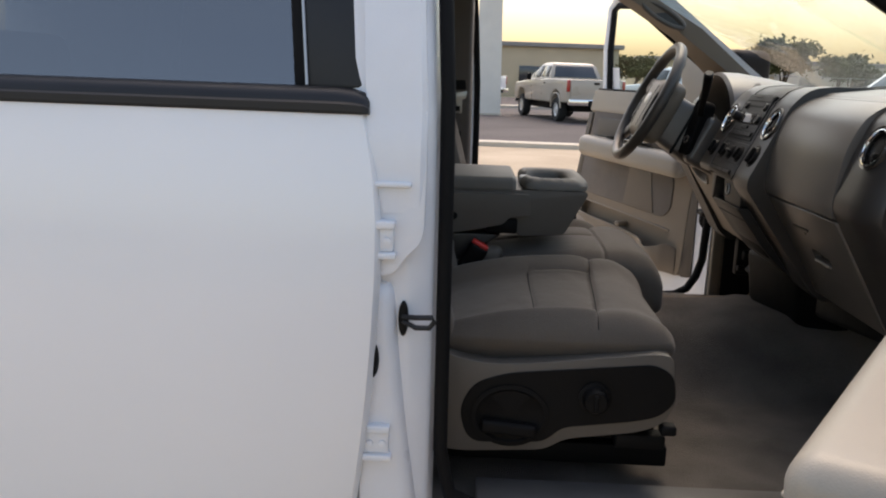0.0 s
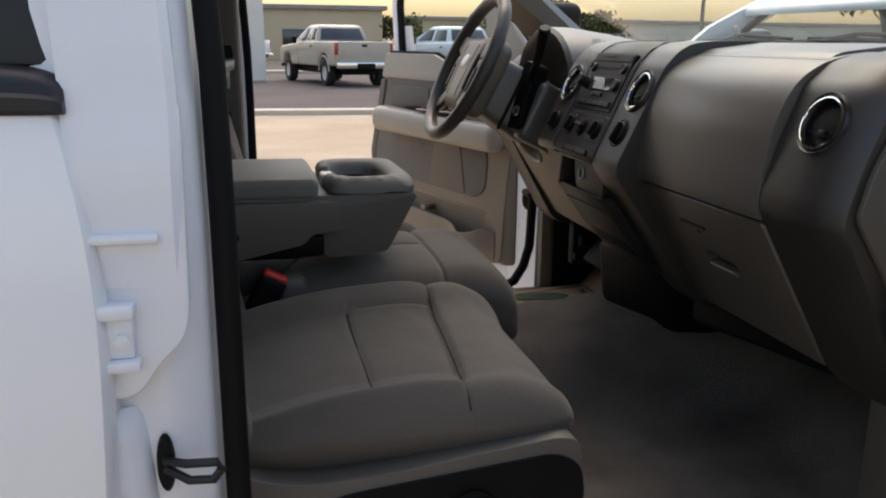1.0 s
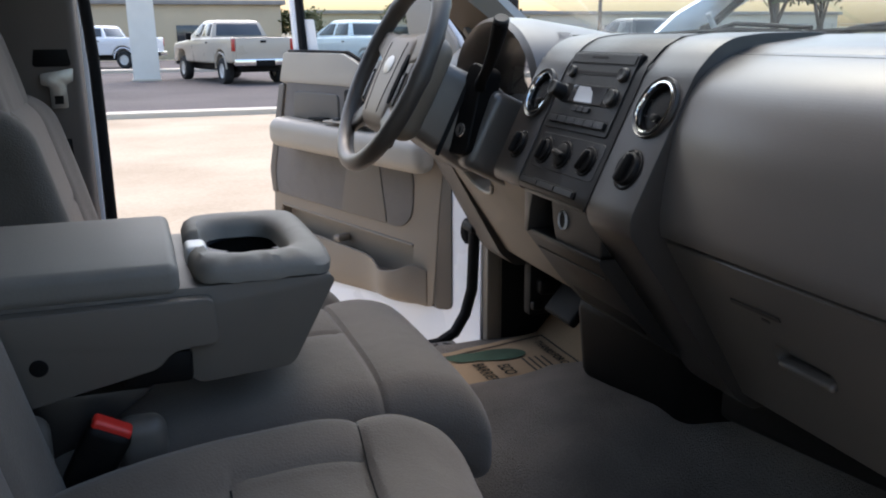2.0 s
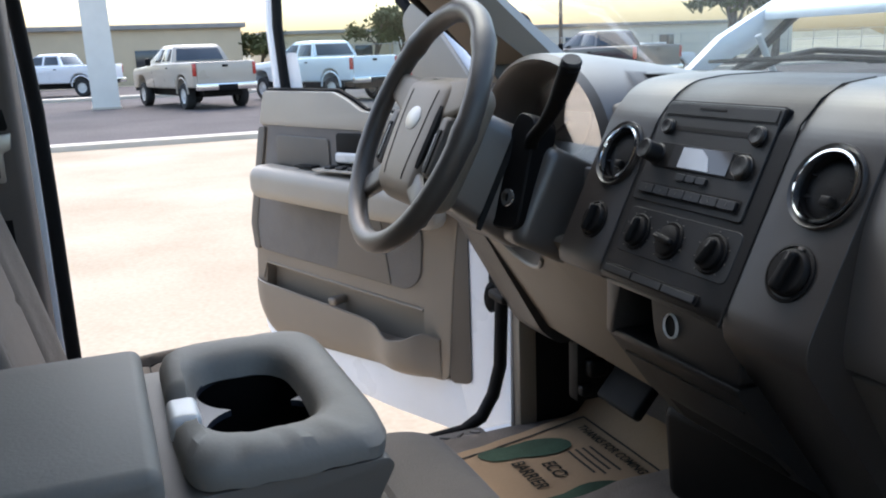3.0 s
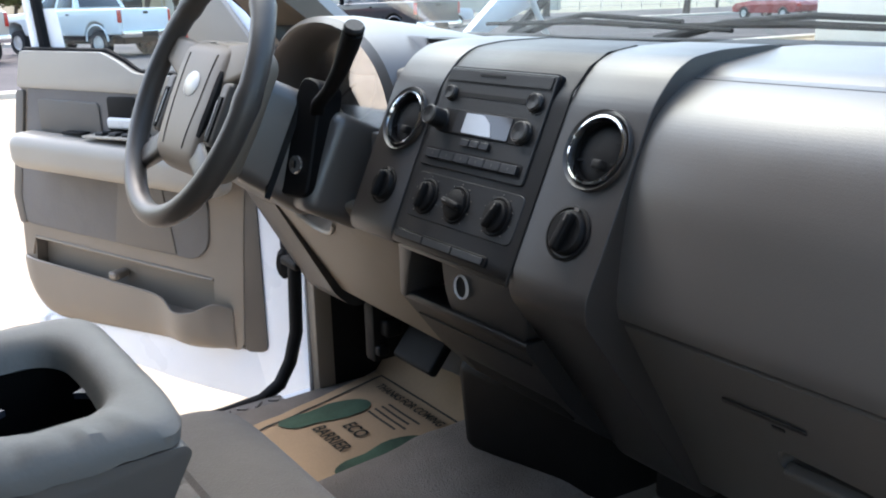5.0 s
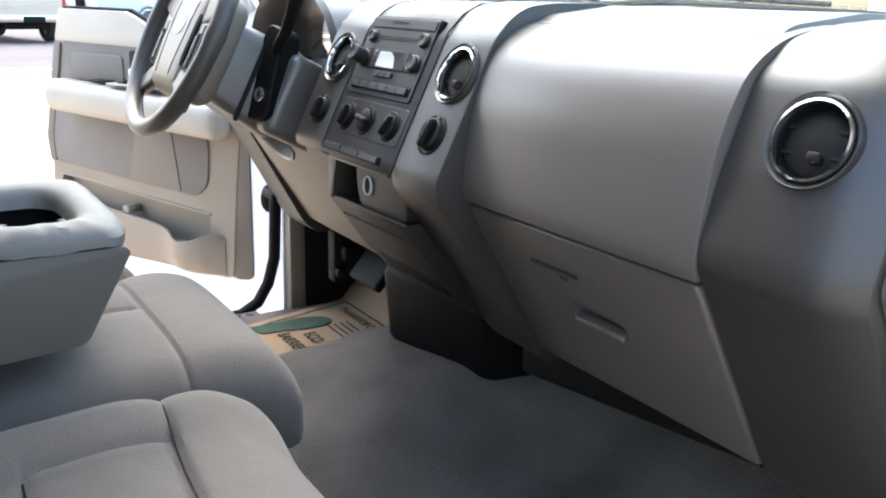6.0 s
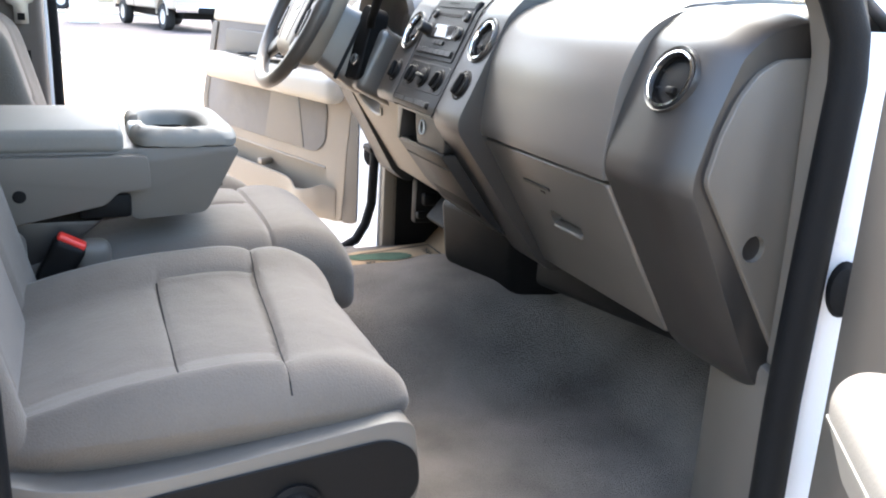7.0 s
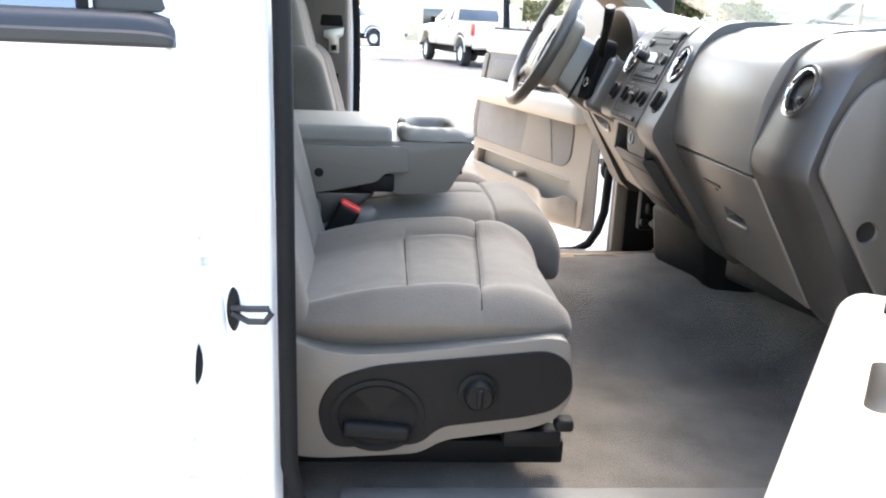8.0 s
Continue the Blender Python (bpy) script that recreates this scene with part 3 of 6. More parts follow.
pad_prof = smooth_line([(0.92, 1.468), (0.872, 1.463), (0.828, 1.450), (0.791, 1.421), (0.766, 1.368), (0.7555, 1.312), (0.7505, 1.258), (0.754, 1.236)], 14) + [(0.80, 1.233), (0.94, 1.40)]
part("passenger_pad", prism(pad_prof, 'y', 1.673, 2.060, 0.006, 3), PAD, dash, "taupe airbag cover")
part("pad_seam", tube([(0.846, 1.680 + 0.375 * i / 12, 1.4562) for i in range(13)], 0.0013, 6), BLACK, dash, "thin dark seam of the airbag cover")
glove = part("glove_box_door", hexa([(0.760, 1.676, 1.230), (0.760, 2.063, 1.230), (0.902, 2.158, 1.000), (0.893, 1.676, 1.003), (0.80, 1.676, 1.235), (0.80, 2.063, 1.235), (0.95, 2.158, 1.010), (0.95, 1.676, 1.010)], 0.007, 3), PAD, dash, "taupe glove box lid")
gm = facing((0.797, 1.905, 1.168), (-0.85, 0, -0.53))
part("latch_line", plate(rect(0.012, 0.004, 0, 0), gm, 0, 0.001, 0, 0), DARK, glove)
part("finger_slot", plate(rect(0.085, 0.006, -0.012, 0.012), gm, 0.0, 0.002, 0.0005, 0.002), DARK, glove)
gh = facing((0.826, 1.872, 1.120), (-0.85, 0, -0.53))
carve(glove, plate([(-0.052, -0.014), (0.046, -0.018), (0.050, 0.010), (-0.046, 0.018)], gh, -0.016, 0.03, 0.0, 0.013))
part("handle", moved(rbox((-0.002, -0.013, -0.003), (0.086, 0.010, 0.016), 0.0045, (6, 2, 2), 3), gh), PAD, glove, "rounded pull lip in the glove box recess")

col_prof = [(0.90, 1.470), (0.845, 1.456), (0.805, 1.425), (0.772, 1.345), (0.752, 1.275), (0.752, 1.250), (0.764, 1.232), (0.893, 1.005), (0.928, 0.975), (0.985, 0.975), (0.99, 1.43)]


def lathe_solid(profile, m, n=32):
    """A turned solid with both ends closed, for cutting."""
    return loft([[m @ Vector((r * math.cos(2 * math.pi * j / n), r * math.sin(2 * math.pi * j / n), h)) for j in range(n)] for r, h in profile])


def side_column(f):
    """A vent column at one end of the dashboard, with its tan end cover."""
    prof = outline(col_prof, 0.014, 3)
    c = Vector((0.90, 1.24))
    rings = []
    for y, k, dx in ((1.671, 1.0, 0.0), (1.60, 1.0, -0.003), (1.558, 1.0, 0.0), (1.545, 0.985, 0.004), (1.522, 0.955, 0.010), (1.516, 0.93, 0.012)):
        rings.append([(c.x + (p[0] - c.x) * k + dx, y, c.y + (p[1] - c.y) * (k if p[1] > c.y else 1.0 + 0.012 * min(1.0, max(0.0, (1.60 - y) / 0.06)))) for p in prof])
    col = part("vent_column", f(loft(rings)), DARK, dash, "dark taupe vent column")
    end = outline([(0.786, 1.266), (0.800, 1.322), (0.820, 1.366), (0.843, 1.395), (0.872, 1.410), (0.985, 1.415), (0.985, 1.035), (0.938, 1.03)], 0.012, 4)
    cover = part("end_cover", f(prism(end, 'y', 1.508, 1.53, 0.004, 3)), TAUPE, dash, "pale taupe dashboard end cover")
    carve(cover, f(lathe_solid([(0.0155, -0.0185), (0.0178, 0.01)], facing((0.872, 1.508, 1.181), (0, -1, 0)), 28)))
    return col


right_column = side_column(lambda b: b)
side_column(mirror_y)


def round_vent(at, normal, r, host):
    """A swivelling air outlet sunk in its column: collar, chrome ring, dark ball with slats and a thumb tab."""
    m = facing(at, normal)
    carve(host, lathe_solid([(r * 1.10, -0.045), (r * 1.10, 0.04)], m, 40))
    v = part("air_vent", lathe([(r * 1.11, -0.045), (r * 1.11, 0.000), (r * 1.22, 0.0035), (r * 1.25, 0.0005), (r * 1.25, -0.006)], m, 48), DARK, dash, "round air vent with a chrome ring")
    part("chrome_ring", lathe([(r * 0.93, -0.012), (r * 0.94, 0.000), (r * 0.985, 0.0045), (r * 1.05, 0.004), (r * 1.09, -0.002), (r * 1.09, -0.012)], m, 48), CHROME, v, "bright chrome ring")
    part("vent_ball", lathe([(r * 0.93, -0.003), (r * 0.90, -0.009), (r * 0.84, -0.0075), (r * 0.6, -0.0048), (r * 0.3, -0.0035), (0.0, -0.003)], m, 40), BLACK, v, "smooth black swivel ball")
    for i in (-1, 1):
        w = math.sqrt(max(0.0, (r * 0.88) ** 2 - (i * r * 0.32) ** 2)) * 2
        part("slat", moved(box(-w / 2, w / 2, i * r * 0.32 - 0.0016, i * r * 0.32 + 0.0016, -0.016, -0.0048, 0.0006), m), BLACK, v)
    part("thumb_tab", moved(rbox((r * 0.2, -r * 0.4, -0.002), (0.013, 0.010, 0.012), 0.003, (2, 2, 2), 2), m), BLACK, v)
    return v


round_vent((0.7815, 1.592, 1.378), (-0.93, -0.05, 0.36), 0.0340, right_column)

# centre stack: one leaning face between two vent columns, folding back at its lower ridge
FN = Vector((-0.905, 0, 0.425))


def face_x(z):
    return 0.770 + (z - 1.392) * 0.4696


stack_prof = [(0.97, 1.483), (0.885, 1.482), (0.842, 1.477), (0.817, 1.464), (face_x(1.435), 1.435), (face_x(1.392), 1.392), (face_x(1.30), 1.30), (face_x(1.262), 1.262), (0.709, 1.240), (0.885, 1.0), (0.915, 0.978), (0.99, 0.985), (1.06, 1.30), (1.06, 1.462)]
column_b = part("stack_column", prism(outline(stack_prof, 0.013, 4), 'y', 2.056, 2.166, 0.009, 4), DARK, dash, "dark taupe centre stack column")
column_a = part("stack_column", prism(outline(stack_prof[:8] + [(0.712, 1.246), (0.80, 1.235), (0.99, 1.225), (1.06, 1.30), (1.06, 1.462)], 0.013, 4), 'y', 2.391, 2.492, 0.009, 4), DARK, dash, "dark taupe centre stack column")
mid_prof = [(0.97, 1.4815), (0.885, 1.4805), (0.843, 1.4755), (0.8185, 1.4625)] + [(face_x(z) + 0.0018, z) for z in (1.435, 1.392, 1.30, 1.262)] + [(0.7105, 1.250), (0.74, 1.244), (0.99, 1.24), (1.06, 1.30), (1.06, 1.4605)]
part("stack_face", prism(outline(mid_prof, 0.010, 4), 'y', 2.1635, 2.3935, 0.002), STACK, dash, "charcoal centre stack face")
part("stack_joint", tube([(face_x(z) - 0.0002, 2.1648, z) for z in (1.250, 1.30, 1.35, 1.40, 1.440)] + [(0.8165, 2.1648, 1.4640), (0.842, 2.1648, 1.4768), (0.885, 2.1648, 1.4818)], 0.0013, 6), BLACK, dash, "dark joint beside the stack face")
round_vent((face_x(1.391) - 0.0015, 2.104, 1.391), FN, 0.0332, column_b)
round_vent((face_x(1.390) - 0.0015, 2.439, 1.390), FN, 0.0335, column_a)


def on_face(y, z, out=0.0):
    """A pose on the stack face at y and height z; its x axis runs towards the passenger's side as one reads it."""
    return facing((face_x(z), y, z), FN) @ Matrix.Translation((0, 0, out))


rm = on_face(2.286, 1.3995, -0.0024)
radio = part("radio", plate(rect(0.190, 0.1225), rm, -0.01, 0.0030, 0.0015, 0.005), STACK, dash, "charcoal car radio with grey display")
part("radio_gap", plate(rect(0.194, 0.1265), rm, -0.01, 0.0004, 0.0, 0.006), BLACK, dash)
part("cd_flap", plate(rect(0.180, 0.0135, 0, 0.0515), rm, 0.002, 0.0042, 0.001, 0.002), STACK, radio)
part("flap_slot", plate(rect(0.044, 0.0022, -0.010, 0.0535), rm, 0.004, 0.0050, 0, 0), BLACK, radio)
part("flap_gap", plate(rect(0.184, 0.0016, 0, 0.0435), rm, 0.0015, 0.0034, 0, 0), BLACK, radio)
part("cd_slot", plate(rect(0.128, 0.0055, 0.0, 0.0290), rm, 0.0015, 0.0036, 0, 0.002), BLACK, radio)
bezel = part("display_bezel", plate(rect(0.150, 0.030, -0.003, -0.0045), rm, 0.0015, 0.0042, 0.001, 0.003), BLACK, radio, "glossy black display surround")
display = part("display", plate(rect(0.100, 0.0265, 0.000, -0.0045), rm, 0.0038, 0.0052, 0.0006, 0.002), LCD, radio, "dark glossy display window")
# slanted pale plate: the reflection in the display glass, put in as colour
part("display_glare", plate([(-0.032, -0.0165), (0.022, -0.0165), (0.014, -0.001), (0.000, 0.0070), (-0.032, 0.0070)], rm, 0.0050, 0.0058, 0, 0.002), LCD_GLARE, display, "pale plate painting a reflection on the display")
for kx, ky, kr, h in ((-0.075, 0.029, 0.0085, 0.005), (0.074, 0.029, 0.0098, 0.005), (0.070, -0.0055, 0.0120, 0.007), (-0.077, -0.0050, 0.0120, 0.022)):
    k = part("radio_knob", lathe([(kr * 1.12, 0.0), (kr * 1.12, 0.002), (kr, 0.003), (kr * 0.94, h), (kr * 0.80, h + 0.001), (0.0, h - 0.0004)], rm @ Matrix.Translation((kx, ky, 0.0028)), 24), STACK, radio)
    part("knob_cap", lathe([(kr * 0.99, h - 0.0012), (kr * 0.97, h + 0.0009), (kr * 0.91, h + 0.0013), (kr * 0.87, h + 0.0006)], rm @ Matrix.Translation((kx, ky, 0.0028)), 24), RIM, k, "paler rim of the knob")
for i in range(3):
    part("radio_button", plate(rect(0.0165, 0.0080, -0.019 + i * 0.0178, -0.0275), rm, 0.002, 0.0065, 0.0015, 0.003), TRIMBLACK, radio)
part("preset_tray", plate(rect(0.174, 0.0155, 0.0, -0.0465), rm, 0.001, 0.0034, 0.0, 0.003), BLACK, radio)
for i in range(6):
    part("radio_button", plate(rect(0.0268, 0.0100, -0.0695 + i * 0.0278, -0.0465), rm, 0.002, 0.0072, 0.0022, 0.002), TRIMBLACK, radio, "preset button")
    part("button_mark", plate(rect(0.0018, 0.0025, -0.0695 + i * 0.0278, -0.0465), rm, 0.0070, 0.0075, 0, 0), RIM, radio)
# heater controls
hm = on_face(2.2805, 1.3105, -0.0030)
heater = part("heater_panel", plate(rect(0.200, 0.058, 0.002, 0.001), hm, -0.01, 0.0022, 0.002, 0.012), STACK, dash, "charcoal heater control panel")
for hx, turn in ((-0.0655, 82), (-0.0055, 172), (0.0665, 66)):
    dm = hm @ Matrix.Translation((hx, 0.0, 0.0))
    part("dial_ring", lathe([(0.0212, 0.0), (0.0220, 0.0034), (0.0205, 0.0046), (0.0175, 0.0040), (0.0, 0.0038)], dm, 28), BLACK, heater)
    dial = part("dial", lathe([(0.0180, 0.003), (0.0172, 0.0075), (0.0155, 0.0088), (0.0, 0.0088)], dm, 24), BLACK, heater)
    part("dial_grip", moved(rbox((0, 0, 0.0095), (0.032, 0.0085, 0.012), 0.004, (3, 2, 2), 2), dm @ pose(0, 0, 0, 0, 0, turn)), BLACK, dial, "raised finger bar")
    part("dial_mark", moved(box(0.005, 0.013, -0.0007, 0.0007, 0.0150, 0.0157, 0), dm @ pose(0, 0, 0, 0, 0, turn)), DOORCLOTH, dial, "pale pointer line")
    for a in range(9):
        q = radians(-50 + a * 35)
        part("dial_tick", plate(rect(0.0014, 0.0014, hx + 0.0246 * math.cos(q), 0.0246 * math.sin(q)), hm, 0.0022, 0.0032, 0, 0), DOORCLOTH, heater)
sm = on_face(2.294, 1.2650, -0.0018)
part("button_strip", plate(rect(0.176, 0.0125, 0.0, 0.0), sm, -0.006, 0.0022, 0.001, 0.004), BLACK, heater)
for i in range(3):
    part("strip_button", plate(rect(0.0545, 0.0080, -0.0565 + 0.0565 * i, 0.0), sm, 0.001, 0.0046, 0.0015, 0.002), TRIMBLACK, heater)
# rotary switches under the vents
for y, z, r, turn in ((2.106, 1.3145, 0.0245, -12), (2.438, 1.3100, 0.0215, -4)):
    m = facing((face_x(z) - 0.0005, y, z), FN)
    sw = part("rotary_switch", lathe([(r * 1.12, -0.004), (r * 1.14, 0.001), (r * 1.04, 0.0018), (r * 0.98, -0.002), (0.0, -0.002)], m, 32), BLACK, dash, "black rotary switch under the vent")
    part("switch_knob", lathe([(r * 0.93, -0.002), (r * 0.90, 0.004), (r * 0.82, 0.006), (0.0, 0.006)], m, 28), BLACK, sw)
    part("switch_grip", moved(rbox((0, 0, 0.0075), (r * 0.44, r * 1.62, 0.013), 0.004, (2, 4, 2), 2), m @ pose(0, 0, 0, 0, 0, turn)), BLACK, sw, "raised finger bar")
    part("switch_mark", moved(box(-0.0007, 0.0007, r * 0.4, r * 0.7, 0.0136, 0.0142, 0), m @ pose(0, 0, 0, 0, 0, turn)), DOORCLOTH, sw)
    part("switch_legend", plate(rect(0.006, 0.003, 0.003, r * 0.98), m, 0.0012, 0.0024, 0, 0), DOORCLOTH, sw)
# lower centre: cubby with power socket, then a slot over the hump
# a taupe panel in charcoal: shade below the stack is in its colour
part("lower_panel", prism(outline([(0.727, 1.182), (0.728, 1.174), (0.790, 1.092), (0.835, 1.045), (0.90, 1.0), (0.98, 1.0), (0.98, 1.182)], 0.005), 'y', 2.160, 2.398, 0.004), STACK, dash, "lower centre panel, coloured dark for the shade under the stack")
part("panel_seam", tube([(0.7445, y, 1.1508) for y in (2.170, 2.25, 2.33, 2.385)], 0.0013, 6), BLACK, dash)
part("cubby_back", box(0.790, 0.80, 2.162, 2.398, 1.178, 1.246, 0.002), BLACK, dash)
part("cubby_roof", box(0.722, 0.80, 2.162, 2.398, 1.240, 1.246, 0.002), DARK, dash)
part("cubby_rim", prism(outline([(2.398, 1.176), (2.398, 1.246), (2.366, 1.246), (2.376, 1.215), (2.384, 1.176)], 0.006, 3), 'x', 0.724, 0.795, 0.003), DARK, dash)
ks = facing((0.7315, 2.277, 1.2155), (-1, 0, 0.05))
# charcoal here too, for the shade that falls on the taupe plate
part("socket_plate", prism(outline([(2.164, 1.180), (2.164, 1.243), (2.318, 1.243), (2.312, 1.205), (2.300, 1.180)], 0.010, 4), "x", 0.7318, 0.79, 0.003, 3), STACK, dash, "socket plate, coloured dark for the shade in the cubby")
sock = part("power_socket", lathe([(0.0122, -0.006), (0.0124, 0.002), (0.0134, 0.0034), (0.0146, 0.002), (0.0148, -0.006)], ks @ Matrix.Diagonal((0.86, 1.0, 1, 1)), 28), SILVER, dash, "pale ring of the power socket")
part("socket_bottom", lathe([(0.0, 0.0006), (0.0128, 0.0006)], ks @ Matrix.Diagonal((0.86, 1.0, 1, 1)), 24), BLACK, sock)
part("slot", hexa([(0.781, 2.182, 1.104), (0.781, 2.368, 1.104), (0.822, 2.368, 1.054), (0.822, 2.182, 1.054), (0.80, 2.19, 1.12), (0.80, 2.36, 1.12), (0.85, 2.36, 1.08), (0.85, 2.19, 1.08)], 0.003), BLACK, dash, "dark open slot")
part("tunnel_cover", hexa([(0.955, 2.27, 0.825), (0.875, 2.48, 0.875), (0.855, 2.47, 1.03), (0.90, 2.19, 1.03), (1.3, 2.25, 0.80), (1.3, 2.50, 0.875), (1.2, 2.47, 1.05), (1.2, 2.17, 1.05)], 0.02, 3), BLACK, dash, "black duct cover above the tunnel")
part("under_duct", hexa([(0.955, 1.70, 0.965), (0.94, 2.16, 0.92), (1.10, 2.16, 0.86), (1.10, 1.70, 0.93), (0.955, 1.70, 1.02), (0.94, 2.16, 1.02), (1.30, 2.16, 1.02), (1.30, 1.70, 1.02)], 0.01), BLACK, dash)
# driver's side: knee panel and instrument hood
knee = part("knee_panel", hexa([(0.742, 2.394, 1.262), (0.755, 3.02, 1.250), (0.915, 3.03, 1.005), (0.905, 2.394, 1.005), (0.86, 2.394, 1.27), (0.86, 3.02, 1.27), (1.0, 3.03, 1.03), (1.0, 2.394, 1.03)], 0.014, 3), TAN, dash, "tan knee panel under the steering column")
carve(knee, *[moved(prism(ring, 'z', -0.05, 0.03), facing((0.785, 2.745, 1.198), (-0.827, 0, -0.56))) for ring in [outline([(-0.078, 0.06), (-0.072, 0.018), (-0.048, -0.012), (-0.010, -0.028), (0.035, -0.022), (0.072, 0.004), (0.074, 0.06)], 0.012, 4)]])
tray = facing((0.785, 2.745, 1.198), (-0.827, 0, -0.56))
part("coin_tray", plate([(-0.080, -0.032), (0.076, -0.032), (0.076, 0.062), (-0.080, 0.062)], tray, -0.046, -0.040, 0.0, 0.0), BLACK, dash, "dark tray recess with a bright lip")
part("tray_lip", moved(tube([(p[0], p[1], 0.0015) for p in smooth_line([(-0.073, 0.020), (-0.049, -0.010), (-0.010, -0.026), (0.035, -0.020), (0.072, 0.006)], 6)], 0.0036, 8), tray), CREAM, dash, "pale lip of the tray")
part("knee_seam", tube([(0.7535, 2.905, 1.246), (0.83, 2.952, 1.134), (0.905, 2.990, 1.024)], 0.0022, 6), BLACK, dash, "dark joint in the knee panel")
part("bonnet_release", rbox((0.888, 3.03, 1.040), (0.05, 0.07, 0.02), 0.008, (3, 3, 2), 2), BLACK, dash, "black bonnet release handle")


def arch(x, ry, rz, drop, n=26):
    """An arch of the instrument hood, standing on the dashboard."""
    pts = []
    for i in range(n + 1):
        a = math.pi * i / n
        pts.append((x, 2.700 + ry * math.cos(a), 1.355 + rz * abs(math.sin(a)) ** 0.85))
    return pts


rings = []
for x, ry, rz in ((0.795, 0.186, 0.142), (0.786, 0.194, 0.150), (0.795, 0.206, 0.158), (0.85, 0.214, 0.157), (0.95, 0.218, 0.142), (1.06, 0.218, 0.122), (1.06, 0.19, 0.09), (0.95, 0.180, 0.115), (0.85, 0.180, 0.132)):
    rings.append(arch(x, ry, rz, 0))
bm = bmesh.new()
vs = [[bm.verts.new(p) for p in r] for r in rings]
for a, b in zip(vs, vs[1:] + vs[:1]):
    for i in range(len(a) - 1):
        bm.faces.new((a[i], a[i + 1], b[i + 1], b[i]))
for e in (0, -1):
    bm.faces.new([v[e] for v in vs])
part("instrument_hood", bm, PAD, dash, "taupe arched hood over the instruments")
part("cluster_back", hexa([(0.93, 2.51, 1.26), (0.93, 2.89, 1.26), (0.89, 2.89, 1.48), (0.89, 2.51, 1.48), (0.96, 2.51, 1.26), (0.96, 2.89, 1.26), (0.93, 2.89, 1.48), (0.93, 2.51, 1.48)]), BLACK, dash)
cl = facing((0.902, 2.70, 1.40), (-0.98, 0, 0.18))
for gx, gr in ((-0.085, 0.058), (0.075, 0.058)):
    g = part("gauge", lathe([(gr, -0.002), (gr, 0.004), (gr * 0.9, 0.004), (0.0, 0.003)], cl @ Matrix.Translation((gx, 0, 0)), 32), GAUGE, dash, "pale round gauge")
    part("gauge_needle", moved(box(-0.002, 0.002, 0.0, gr * 0.8, 0.006, 0.008, 0), cl @ Matrix.Translation((gx, 0, 0)) @ pose(0, 0, 0, 0, 0, 120)), INK, g)
part("cluster_shelf", hexa([(0.80, 2.50, 1.25), (0.80, 2.90, 1.25), (0.80, 2.895, 1.355), (0.80, 2.505, 1.355), (0.95, 2.49, 1.25), (0.95, 2.91, 1.25), (0.95, 2.895, 1.33), (0.95, 2.505, 1.33)], 0.008), PAD, dash)
part("hood_flank", hexa([(0.785, 2.49, 1.25), (0.785, 2.525, 1.25), (0.80, 2.535, 1.44), (0.815, 2.485, 1.455), (1.05, 2.47, 1.25), (1.05, 2.525, 1.25), (1.05, 2.55, 1.46), (1.05, 2.47, 1.465)], 0.012, 3), PAD, dash)
part("cluster_lens", hexa([(0.868, 2.525, 1.335), (0.868, 2.875, 1.335), (0.862, 2.875, 1.485), (0.862, 2.525, 1.485), (0.871, 2.525, 1.335), (0.871, 2.875, 1.335), (0.865, 2.875, 1.485), (0.865, 2.525, 1.485)]), LENS, dash, "clear instrument lens", False)

# ---- steering wheel and column ----
steer = thing("steering_wheel", "grey four-spoke steering wheel with taupe hub on its column", "steering wheel", (0.62, 2.70, 1.40))
WN = Vector((-0.90, 0, 0.436)).normalized()
wm = facing((0.592, 2.700, 1.418), WN)
RW = 0.178
part("rim", moved(tube([(RW * math.cos(2 * math.pi * i / 56), RW * math.sin(2 * math.pi * i / 56), 0.0) for i in range(56)], [0.0160 + (0.0020 if (i % 7 in (0,) and (i < 28)) else 0.0) for i in range(56)], 12, True), wm), RIM, steer, "grey padded rim with finger grips")
def hub_fn(w):
    """The hub pad: domed towards the driver, narrower below."""
    return (w.x * (1.0 - 1.44 * max(0.0, -w.y)), w.y, w.z + (0.010 * (1 - (w.x / 0.10) ** 4) * (1 - (w.y / 0.0975) ** 4) if w.z > 0 else 0))


hub_pose = wm @ Matrix.Translation((0, 0, -0.016))
hub = part("hub", moved(rbox((0, -0.012, -0.022), (0.200, 0.195, 0.07), 0.030, (10, 10, 3), 6, hub_fn), hub_pose), TAN, steer, "taupe padded hub")
for sx in (-1, 1):
    line = [Vector(hub_fn(Vector((sx * (0.046 + 0.005 * v), 0.0665 * v, 0.0352)))) + Vector((0, -0.012, -0.022)) for v in [i / 10 - 1 for i in range(21)]]
    part("hub_seam", moved(tube(line, 0.0009, 6), hub_pose), BLACK, hub)
    line = [Vector(hub_fn(Vector((sx * (0.076 - 0.006 * v * v), 0.072 * v, 0.0335 - 0.004 * v * v)))) + Vector((0, -0.012, -0.0225 - (0.005 if sx > 0 else 0.0))) for v in [i / 10 - 1 for i in range(21)]]
    part("hub_slot", moved(tube(line, [0.0008 + (0.0090 if sx > 0 else 0.0004) * (1 - (i / 10 - 1) ** 4) for i in range(21)], 8), hub_pose), BLACK, hub, "black gap beside the hub pad")
part("emblem", moved(lathe([(0.021, 0.018), (0.021, 0.0236), (0.0195, 0.0246), (0.0, 0.0248)], Matrix.Diagonal((1.25, 0.85, 1, 1)), 28), hub_pose @ Matrix.Translation((0, 0.010, 0))), SILVER, hub, "plain silver oval emblem")
